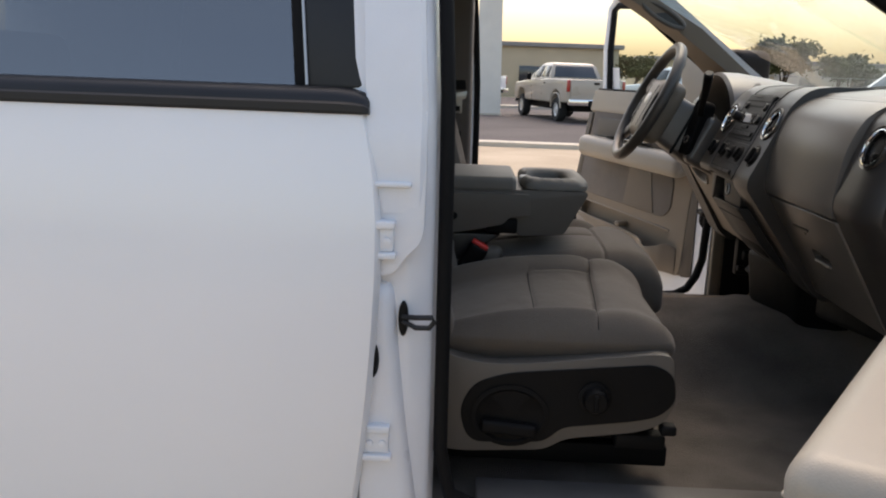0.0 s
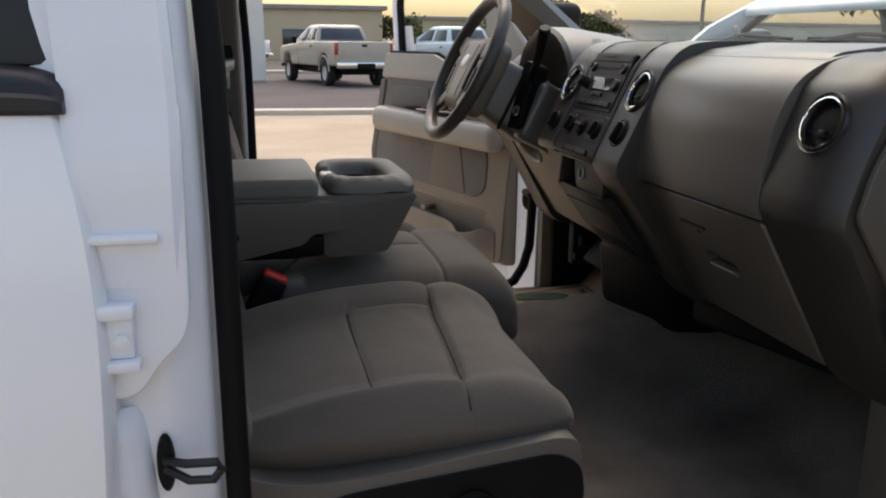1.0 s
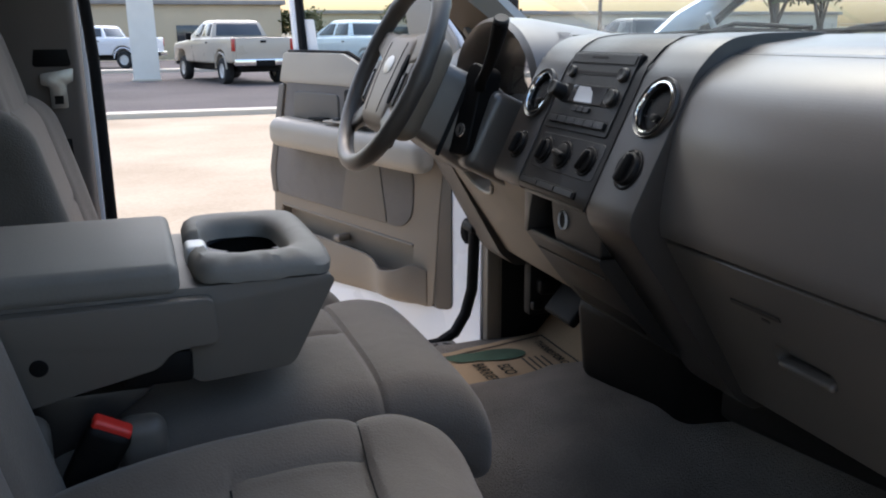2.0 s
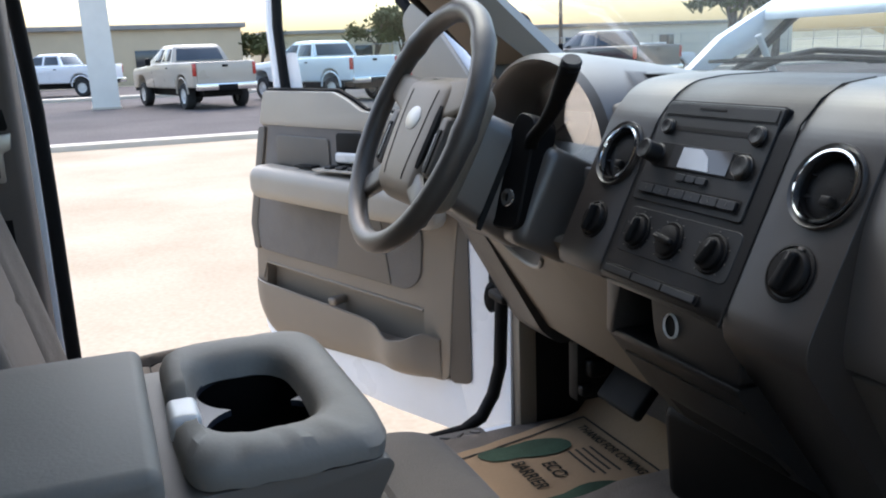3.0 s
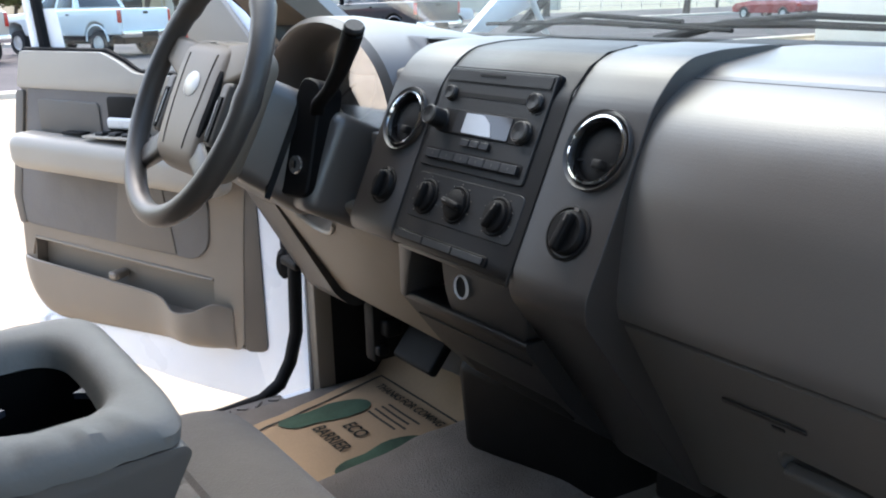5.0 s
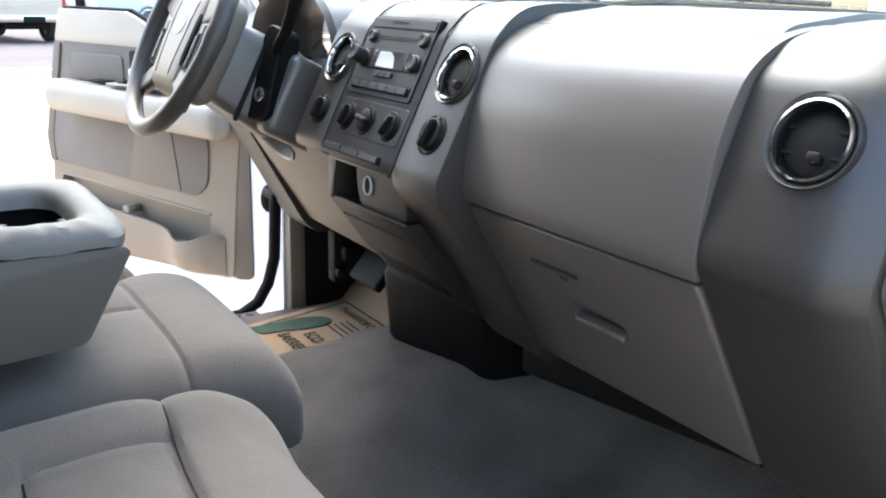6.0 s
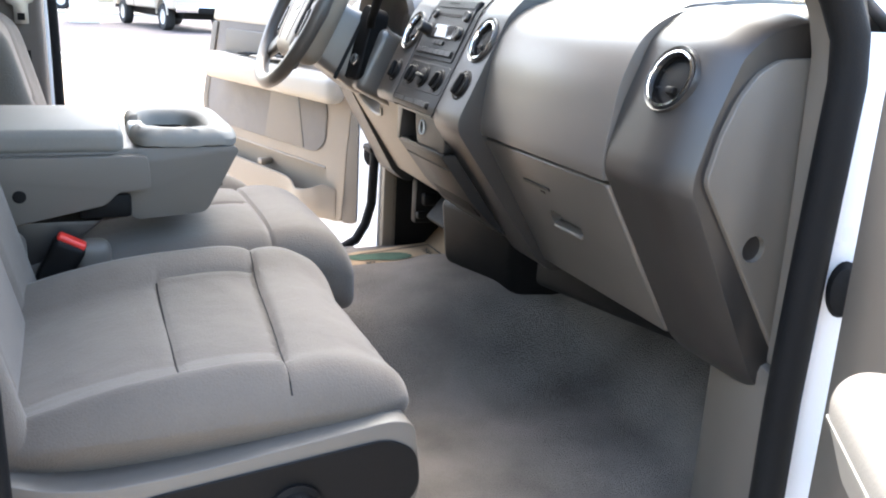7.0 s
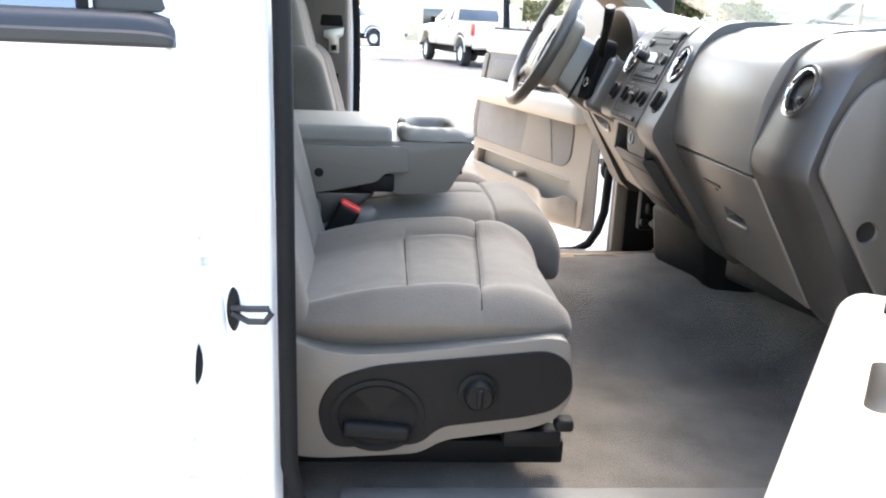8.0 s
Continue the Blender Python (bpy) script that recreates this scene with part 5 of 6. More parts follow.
dpanel = part("inner_panel", slab([(0.225, 0.735), (0.86, 0.728), (0.935, 0.765), (0.960, 0.86), (0.945, 1.08), (0.855, 1.43), (0.575, 1.428), (0.525, 1.408), (0.475, 1.381), (0.30, 1.375), (0.16, 1.41), (0.16, 1.30), (0.20, 1.0)], DM, -0.032, 0.006, 0.03, 0.010), TAN, dd, "tan moulded door panel")
part("weatherstrip", moved(tube([(0.86, 1.434, -0.012), (0.575, 1.432, -0.012), (0.525, 1.412, -0.012), (0.475, 1.385, -0.012), (0.30, 1.379, -0.012), (0.16, 1.413, -0.012)], 0.006, 6), DM), SEAL, dd)
part("front_filler", slab([(0.155, 0.745), (0.222, 0.735), (0.245, 0.95), (0.20, 1.05), (0.155, 1.36)], DM, -0.02, 0.004, 0.02), DARK, dd, "dark taupe panel edge")
part("upper_insert", slab([(0.45, 1.335), (0.845, 1.346), (0.905, 1.10), (0.45, 1.10)], DM, 0.004, 0.011, 0.012, 0.004), DOORCLOTH, dd, "grey cloth insert")
part("upper_panel", slab([(0.884, 1.342), (0.856, 1.432), (0.575, 1.430), (0.525, 1.410), (0.475, 1.383), (0.30, 1.377), (0.17, 1.408), (0.17, 1.332)], DM, 0.002, 0.013, 0.012, 0.005), CREAM, dd, "pale tan padded upper panel")
part("end_cap", slab([(0.858, 1.336), (0.886, 1.336), (0.957, 1.06), (0.948, 0.985), (0.925, 0.985), (0.928, 1.06)], DM, 0.004, 0.0145, 0.010, 0.004), TAUPE, dd, "darker taupe end of the door panel")
part("pull_pad", slab([(0.598, 1.312), (0.808, 1.316), (0.812, 1.236), (0.598, 1.230)], DM, 0.009, 0.017, 0.014, 0.004), TAUPE, dd, "taupe padded patch")
hb = part("handle_recess", slab([(0.478, 1.236), (0.478, 1.330), (0.572, 1.328), (0.572, 1.236)], DM, 0.008, 0.014, 0.012, 0.003), BLACK, dd, "black door handle recess")
part("inner_handle", moved(rbox((0.520, 1.268, 0.024), (0.082, 0.026, 0.016), 0.007, (5, 3, 2), 3), DM), SILVER, hb, "silver door handle")


def arm_skin(w):
    x, y, z = w
    k = (x + 0.33) / 0.66
    return (x, y - 0.030 * (1 - k) - 0.0, z * (0.72 + 0.28 * k) + 0.0)


part("armrest", moved(rbox((0.520, 1.196, 0.052), (0.66, 0.090, 0.098), 0.034, (16, 4, 4), 5, arm_skin), DM), CREAM, dd, "pale tan padded armrest")
sp = part("switch_panel", moved(box(0.40, 0.60, 1.2375, 1.2425, 0.02, 0.075, 0.002), DM), CREAM, dd, "window switch panel in the armrest")
for i in range(4):
    part("window_switch", moved(rbox((0.43 + 0.042 * i, 1.245, 0.048), (0.026, 0.012, 0.03), 0.004, (2, 2, 2), 2), DM), STACK, sp)
part("grip_cup", moved(box(0.632, 0.70, 1.238, 1.2435, 0.02, 0.05, 0.002), DM), BLACK, dd)
part("cloth_insert", slab([(0.290, 1.10), (0.330, 1.18), (0.930, 1.18), (0.945, 1.05), (0.930, 0.985), (0.345, 0.950), (0.300, 0.985)], DM, 0.004, 0.012, 0.03, 0.004), DOORCLOTH, dd, "grey cloth lower insert")
part("insert_edge", slab([(0.555, 1.175), (0.435, 1.175), (0.40, 0.958), (0.60, 0.968)], DM, 0.0115, 0.015, 0.006, 0.002), TAUPE, dd, "darker taupe speaker cover band")
carve(dpanel, slab([(0.30, 0.80), (0.30, 0.912), (0.905, 0.950), (0.925, 0.82)], DM, -0.028, 0.03, 0.02, 0.0, 1))
def pocket_ring(q):
    """A cut across the map pocket: it swells into a bottle holder near the hinge."""
    k = max(0.0, min(1.0, (q - 0.245) / 0.05)) ** 0.5 * max(0.0, min(1.0, (0.962 - q) / 0.05)) ** 0.5
    d = 0.004 + k * (0.020 + 0.048 * math.exp(-((q - 0.355) / 0.080) ** 2))
    top = 0.852 + 0.040 * (q - 0.46) / 0.47 + 0.020 * math.exp(-((q - 0.28) / 0.03) ** 2) - 0.014 * math.exp(-((q - 0.385) / 0.045) ** 2)
    lo = 0.735 + 0.09 * max(0.0, (q - 0.86) / 0.10) ** 2
    return [(q, lo, 0.0), (q, lo + 0.006, d * 0.55), (q, lo + 0.022, d * 0.88), (q, lo + 0.05, d), (q, top - 0.010, d), (q, top - 0.002, d - 0.001), (q, top, d - 0.005), (q, top - 0.004, max(0.0, d - 0.010)), (q, top - 0.03, max(0.0, d - 0.012)), (q, lo + 0.04, max(0.0, d - 0.014)), (q, lo + 0.03, 0.0)]


pk = part("map_pocket", moved(loft([pocket_ring(0.248 + 0.712 * i / 60) for i in range(61)]), DM), TAN, dd, "tan map pocket with a bottle holder")
part("pocket_rim", moved(tube([(0.30, 0.905, 0.005), (0.905, 0.948, 0.005), (0.925, 0.90, 0.006)], 0.005, 8), DM), TAN, pk)
part("pocket_divider", moved(rbox((0.62, 0.878, 0.0), (0.028, 0.022, 0.05), 0.008, (3, 3, 3), 3), DM), TAN, pk)
part("lock_button", moved(rbox((0.768, 1.408, 0.008), (0.022, 0.026, 0.008), 0.004, (2, 2, 2), 2), DM), DARK, dd)
part("window_frame", moved(tube([(0.845, 1.42, -0.045), (0.868, 1.60, -0.05), (0.87, 1.78, -0.06), (0.83, 1.82, -0.06), (0.55, 1.80, -0.06), (0.36, 1.68, -0.05), (0.20, 1.52, -0.045), (0.10, 1.42, -0.04)], 0.022, 10), DM), WHITE, dd, "white window frame")
part("frame_rubber", moved(tube([(0.815, 1.42, -0.035), (0.838, 1.60, -0.040), (0.842, 1.77, -0.05), (0.81, 1.79, -0.05), (0.56, 1.775, -0.05), (0.38, 1.65, -0.04), (0.26, 1.52, -0.035)], 0.014, 8), DM), SEAL, dd, "black window channel rubber")
part("window_glass", slab([(0.30, 1.36), (0.825, 1.41), (0.85, 1.78), (0.56, 1.77), (0.38, 1.64), (0.28, 1.50)], DM, -0.050, -0.046, 0.01, 0.0, 1), GLASS, dd, "clear side window", ).visible_shadow = False
part("mirror_sail", slab([(0.135, 1.395), (0.145, 1.46), (0.30, 1.64), (0.345, 1.60), (0.30, 1.378)], DM, -0.03, -0.008, 0.02, 0.006), CREAM, dd, "pale tan mirror sail cover")
mh = part("door_mirror", moved(rbox((0.26, 1.50, -0.26), (0.11, 0.22, 0.20), 0.04, (4, 6, 5), 4), DM), BLACK, dd, "black door mirror housing")
part("mirror_glass", moved(box(0.313, 0.318, 1.41, 1.59, -0.345, -0.18, 0.002), DM), MIRROR, mh)
part("window_sticker", slab([(0.755, 1.435), (0.812, 1.435), (0.822, 1.53), (0.772, 1.53)], DM, -0.0445, -0.0435, 0.008, 0, 1), PAPERW, dd, "plain white card in the window corner")
part("door_reflector", moved(rbox((0.95, 0.70, -0.02), (0.03, 0.03, 0.03), 0.006, (2, 2, 2), 2), DM), JAMB, dd)
part("wiring_boot", lathe([(0.024, 0.0), (0.026, 0.008), (0.018, 0.016), (0.0, 0.018)], DM @ Matrix.Translation((0.075, 1.02, -0.002)) @ Matrix.Diagonal((0.75, 1.5, 1, 1)), 20), SEAL, dd)

part("hinge_boot", lathe([(0.0, 0.0), (0.020, 0.0), (0.022, 0.006), (0.016, 0.016), (0.0, 0.018)], facing((0.918, 3.160, 1.000), (-0.8, -0.6, 0)) @ Matrix.Diagonal((0.75, 1.55, 1, 1)), 20), SEAL, truck, "black rubber wiring boot")
pd = thing("passenger_door", "open front passenger door with pale armrest", "car door", (0.93, 1.36, 0.7), "front doors")
PM = door_frame((0.885, 1.362), 57, False)
part("door_shell", slab([(0.03, 0.655), (0.90, 0.660), (0.985, 0.73), (0.985, 1.05), (0.865, 1.435), (0.03, 1.42)], PM, -0.14, -0.030, 0.03), WHITE, pd, "white painted door shell")
part("inner_panel", slab([(-0.018, 0.70), (0.86, 0.700), (0.935, 0.765), (0.960, 0.86), (0.945, 1.08), (0.855, 1.43), (0.575, 1.428), (0.475, 1.381), (-0.018, 1.43)], PM, -0.032, 0.004, 0.03, 0.010), TAUPE, pd, "taupe moulded door panel")
part("cloth_insert", slab([(0.25, 1.10), (0.29, 1.18), (0.930, 1.18), (0.945, 1.05), (0.930, 0.985), (0.30, 0.950)], PM, 0.002, 0.010, 0.03, 0.004), DOORCLOTH, pd)
part("map_pocket", slab([(0.20, 0.735), (0.86, 0.730), (0.93, 0.775), (0.945, 0.87), (0.46, 0.845), (0.22, 0.880)], PM, 0.004, 0.062, 0.03, 0.012), TAN, pd)

def pad_skin(w):
    """The armrest pad: a flat top, narrower below."""
    k = max(0.0, 0.02 - w.y)
    return (w.x, w.y, w.z - (0.35 * k if w.z > 0 else 0.0))


ar = part("armrest", moved(rbox((0.590, 1.140, 0.034), (0.625, 0.120, 0.120), 0.030, (18, 5, 5), 6, pad_skin), PM), CREAM, pd, "pale tan padded armrest")
part("piping", moved(tube([(0.292, 1.158, 0.060)] + [(0.300 + 0.58 * k / 14, 1.158 - 0.004 * math.sin(math.pi * k / 14), 0.0925) for k in range(15)] + [(0.893, 1.158, 0.060)], 0.0022, 6), PM), CREAM, ar)
part("window_switch", moved(rbox((0.342, 1.2005, 0.040), (0.060, 0.010, 0.016), 0.0045, (3, 2, 2), 2), PM), BLACK, ar, "black window switch")
part("lock_switch", moved(rbox((0.392, 1.2005, 0.018), (0.040, 0.010, 0.016), 0.0045, (3, 2, 2), 2), PM), BLACK, ar, "black lock switch")
carve(ar, moved(rbox((0.575, 1.200, 0.026), (0.115, 0.075, 0.046), 0.012, (3, 3, 3), 3), PM))
part("pull_cup", moved(box(0.515, 0.635, 1.150, 1.158, 0.0, 0.052, 0.002), PM), BLACK, ar, "dark pull cup in the armrest")
part("window_frame", moved(tube([(0.845, 1.42, -0.045), (0.868, 1.60, -0.05), (0.87, 1.78, -0.06), (0.83, 1.82, -0.06), (0.55, 1.80, -0.06), (0.36, 1.68, -0.05), (0.20, 1.52, -0.045), (0.10, 1.42, -0.04)], 0.022, 10), PM), WHITE, pd)
part("window_glass", slab([(0.10, 1.40), (0.825, 1.41), (0.85, 1.78), (0.56, 1.77), (0.38, 1.64), (0.22, 1.50)], PM, -0.050, -0.046, 0.01, 0.0, 1), GLASS, pd, "clear side window").visible_shadow = False


def rear_door(f, name, label):
    """A closed rear door: bowed white skin, black belt moulding, framed dark window."""
    rd = thing(name, label, "car door", (-0.6, f(0), 0.7), "rear doors")
    g = (lambda b: b) if f(0) < YC else mirror_y
    zs = [0.60 + 0.82 * i / 22 for i in range(23)]
    rings = []
    for x, dy in ((-0.072, 0.030), (-0.0735, 0.014), (-0.080, 0.004), (-0.10, 0.0), (-0.4, -0.002), (-0.8, 0.0), (-1.02, 0.006)):
        ring = [(x - (0.027 * ((z - 1.2) / 0.21) ** 2 if z > 1.2 else 0.030 * ((1.2 - z) / 0.42) ** 2), side_y(z) + dy, z) for z in zs]
        ring += [(x, side_y(z) + 0.05, z) for z in zs[::-1]]
        rings.append(ring)
    part("door_skin", g(loft(rings)), WHITE, rd, "glossy white door skin")
    rings = []
    for x, k in [(-1.02, 1.0), (-0.6, 1.0), (-0.16, 1.0)] + [(-0.16 + 0.064 * math.sin(math.pi / 2 * q / 8), math.cos(math.pi / 2 * q / 8) ** 0.32) for q in range(1, 9)]:
        sect = [(1.398, 1.404), (1.394, 1.410), (1.3945, 1.424), (1.400, 1.4285), (1.402, 1.438), (1.407, 1.447), (1.416, 1.4555), (1.45, 1.457), (1.45, 1.404)]
        rings.append([(x, y - 0.013 + (1 - k) * 0.018, 1.413 + (z - 1.404) * 0.78 * max(k, 0.30)) for y, z in sect])
    part("belt_moulding", g(loft(rings)), TRIMBLACK, rd, "black belt moulding with a rounded end")
    part("pillar_applique", g(hexa([(-0.203, 1.424, 1.452), (-0.100, 1.420, 1.452), (-0.100, 1.45, 1.452), (-0.203, 1.45, 1.452), (-0.243, 1.535, 1.82), (-0.150, 1.532, 1.82), (-0.150, 1.56, 1.82), (-0.243, 1.56, 1.82)], 0.006)), TRIMBLACK, rd, "satin black pillar cover")
    part("trim_strip", g(tube([(-0.2005, 1.4225, 1.455), (-0.2405, 1.5335, 1.815)], 0.0028, 8)), STEEL, rd, "thin bright strip beside the window")
    part("window_rubber", g(hexa([(-0.222, 1.428, 1.452), (-0.201, 1.427, 1.452), (-0.201, 1.45, 1.452), (-0.222, 1.45, 1.452), (-0.262, 1.538, 1.82), (-0.241, 1.537, 1.82), (-0.241, 1.56, 1.82), (-0.262, 1.56, 1.82)], 0.004)), SEAL, rd)
    part("window_top", g(box(-0.95, -0.2, 1.53, 1.57, 1.79, 1.84, 0.01)), WHITE, rd)
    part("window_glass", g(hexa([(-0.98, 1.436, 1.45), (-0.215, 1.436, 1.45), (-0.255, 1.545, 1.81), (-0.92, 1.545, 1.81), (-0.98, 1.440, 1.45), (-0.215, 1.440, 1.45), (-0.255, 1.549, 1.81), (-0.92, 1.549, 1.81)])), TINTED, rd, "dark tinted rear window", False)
    part("rear_frame", g(hexa([(-1.10, 1.42, 1.43), (-0.97, 1.42, 1.43), (-0.97, 1.47, 1.43), (-1.10, 1.47, 1.43), (-1.0, 1.53, 1.83), (-0.90, 1.53, 1.83), (-0.90, 1.57, 1.83), (-1.0, 1.57, 1.83)], 0.006)), WHITE, rd)
    part("door_trim", g(box(-1.02, -0.17, 1.465, 1.49, 0.72, 1.43, 0.01)), TAN, rd)
    return rd


rear_door(lambda y: 1.38, "rear_door", "closed white rear door with black belt moulding and dark window")
rear_door(lambda y: 3.18, "rear_door", "closed white rear door on the driver's side")
for s in (0, 1):
    f = mirror_y if s else (lambda b: b)
    part("rear_quarter", f(hexa([(-1.60, 1.375, 0.60), (-1.03, 1.37, 0.60), (-1.03, 1.45, 0.60), (-1.60, 1.45, 0.60), (-1.60, 1.43, 1.43), (-1.03, 1.42, 1.43), (-1.03, 1.48, 1.43), (-1.60, 1.48, 1.43)], 0.01)), WHITE, truck)
    part("rear_pillar", f(hexa([(-1.58, 1.43, 1.43), (-1.10, 1.42, 1.43), (-1.10, 1.47, 1.43), (-1.58, 1.47, 1.43), (-1.50, 1.54, 1.84), (-1.0, 1.54, 1.84), (-1.0, 1.58, 1.84), (-1.50, 1.58, 1.84)], 0.01)), WHITE, truck)
rb = thing("rear_bench", "grey-taupe cloth rear bench seat", "car seat", (-1.1, YC, 0.72))
part("bench_cushion", rbox((-1.10, YC, 0.98), (0.50, 1.45, 0.16), 0.06, (6, 12, 2), 4), CLOTH, rb)
part("bench_back", rbox((-1.36, YC, 1.28), (0.14, 1.45, 0.56), 0.05, (2, 12, 8), 4), CLOTH, rb)
part("bench_base", box(-1.34, -0.88, 1.62, 2.94, 0.70, 0.92, 0.01), BLACK, rb)

# ---- paper mat in the driver's footwell ----
pm = thing("paper_floor_mat", "kraft paper floor mat printed with green soles and black words", "floor mat", (0.92, 2.85, 0.75))


def on_mat(u, v, lift):
    """u runs to the driver's right from the mat's left edge, v forward from its rear edge."""
    x, y = 0.60 + v, 3.085 - u
    z = carpet_z(x, y)
    return (x, y, max(z, 0.744) + 0.005 + lift + 0.0015 * noise.noise((x * 16, y * 16, 4.0)))


def sheet(u0, u1, v0, v1, lift, name, material, label="", nu=26, nv=26, skew=lambda q, v: q):
    bm = bmesh.new()
    top = [[bm.verts.new(on_mat(skew(u0 + (u1 - u0) * i / nu, v0 + (v1 - v0) * j / nv), v0 + (v1 - v0) * j / nv, lift)) for j in range(nv + 1)] for i in range(nu + 1)]
    bot = [[bm.verts.new(Vector(v.co) - Vector((0, 0, 0.002 if lift == 0 else 0.0006))) for v in row] for row in top]
    for i in range(nu):
        for j in range(nv):
            bm.faces.new((top[i][j], top[i + 1][j], top[i + 1][j + 1], top[i][j + 1]))
            bm.faces.new((bot[i][j], bot[i][j + 1], bot[i + 1][j + 1], bot[i + 1][j]))
    return part(name, bm, material, pm, label)


def left_edge(v):
    """The mat lies askew: its edge beside the sill runs inwards towards the seat."""
    return 0.100 - 0.24 * (v - 0.20)


sheet(0.0, 1.0, 0.0, 0.52, 0.0, "paper", PAPER, "", 26, 26, lambda q, v: left_edge(v) + (0.42 - left_edge(v)) * q)
sheet(0.0, 1.0, 0.02, 0.462, 0.0018, "border_line", INK, "", 1, 20, lambda q, v: left_edge(v) + 0.026 + 0.005 * q)
for u0, u1, v0, v1 in ((0.385, 0.390, 0.02, 0.462), (0.068, 0.390, 0.458, 0.463)):
    sheet(u0, u1, v0, v1, 0.0018, "border_line", INK, "", 8 if u1 - u0 > 0.1 else 1, 20)


def sole(u, v, sgn):
    pts = []
    for i in range(28):
        a = 2 * math.pi * i / 28
        y = math.sin(a)
        w = 0.036 + 0.010 * max(0, y) - 0.010 * math.exp(-((y + 0.25) / 0.3) ** 2)
        pts.append((u + math.cos(a) * w + 0.006 * sgn * y, v + y * 0.098))
    bm = bmesh.new()
    c = bm.verts.new(on_mat(u, v, 0.0025))
    ring = [bm.verts.new(on_mat(p[0], p[1], 0.0025)) for p in pts]
    mid_ring = [bm.verts.new(on_mat((p[0] + u) / 2, (p[1] + v) / 2, 0.0025)) for p in pts]
    for i in range(28):
        j = (i + 1) % 28
        bm.faces.new((ring[i], ring[j], mid_ring[j], mid_ring[i]))
        bm.faces.new((mid_ring[i], mid_ring[j], c))
    part("printed_sole", bm, GREENINK, pm, "green printed shoe sole")


sole(0.155, 0.275, 1)
sole(0.362, 0.278, -1)


def words(text, u, v, size, material=INK, name="printed_word"):
    """Flat lettering that lies on the mat and reads from the driver's seat."""
    cu = bpy.data.curves.new(name, 'FONT')
    cu.body, cu.size, cu.align_x, cu.align_y, cu.extrude, cu.offset = text, size, 'CENTER', 'CENTER', 0.0002, size * 0.022
    tmp = bpy.data.objects.new(name, cu)
    me = bpy.data.meshes.new_from_object(tmp)
    bpy.data.objects.remove(tmp)
    for vt in me.vertices:
        p = on_mat(u + vt.co.x * 0.76, v + vt.co.y, 0.0028)
        vt.co = p
    me.materials.append(material)
    ob = new(name, me)
    ob.parent = pm
    ob.matrix_parent_inverse = Matrix.Translation(pm.location).inverted()
    ob["label"] = "black printed words"


words("THANKS FOR COMING IN", 0.236, 0.428, 0.029)
words("ECO", 0.250, 0.288, 0.040)
words("BARRIER", 0.250, 0.236, 0.039)
for i in range(4):
    sheet(0.195, 0.305 - 0.012 * (i % 2), 0.395 - 0.016 * i, 0.400 - 0.016 * i, 0.002, "printed_bar", INK, "", 6, 1)
# pedals
pedal = thing("brake_pedal", "dark rubber brake pedal", "pedal", (1.05, 2.78, 0.9))
part("pedal_pad", moved(rbox((0, 0, 0), (0.075, 0.125, 0.022), 0.008, (4, 6, 2), 3), pose(1.0, 2.762, 0.912, 0, -50, 0)), SEAL, pedal)
part("pedal_arm", tube([(1.01, 2.768, 0.92), (1.10, 2.768, 1.0), (1.12, 2.768, 1.15)], 0.010, 8), BLACK, pedal)
hr = thing("fuse_box", "dark fuse panel and wiring on the kick panel", "fuse box", (0.98, 2.9, 0.95))
part("fuse_panel", box(0.955, 1.05, 2.865, 2.90, 0.86, 0.99, 0.006), BLACK, hr)
part("plug", rbox((0.99, 2.855, 0.93), (0.04, 0.03, 0.035), 0.008, (2, 2, 2), 2), BLACK, hr)
part("plug", rbox((0.97, 2.86, 0.885), (0.025, 0.02, 0.02), 0.005, (2, 2, 2), 2), BLACK, hr)
for i in range(22):
    x, yy = 0.12 + 0.034 * i, 3.062
    for k in (0, 1):
        part("tread_lug", moved(rbox((0, 0, 0), (0.024, 0.008, 0.006), 0.0025, (2, 1, 1), 2), pose(x, yy + (k - 0.5) * 0.040, 0.7355, 0, 0, 40 if (i + k) % 2 else -40)), TREAD, truck)

# ---- outside ----
def ground_z(y):
    return max(0.0, min(0.05, (y - 4.0) * 0.0105))


bm = bmesh.new()
ys = [-900, -60, -20, -5, 0, 4, 6, 8, 10, 12, 14, 16, 18, 20, 25, 30, 40, 60, 100, 200, 500, 1500]
xs = [-1200, -300, -100, -40, -20, -10, 0, 10, 20, 40, 100, 300, 1200]
vs = [[bm.verts.new((x, y, ground_z(y) - 0.02)) for y in ys] for x in xs]
for i in range(len(xs) - 1):
    for j in range(len(ys) - 1):
        bm.faces.new((vs[i][j], vs[i + 1][j], vs[i + 1][j + 1], vs[i][j + 1]))
tagged(part("ground", bm, DRYLAND), "dry tan ground reaching the horizon", "ground", kind="structure")


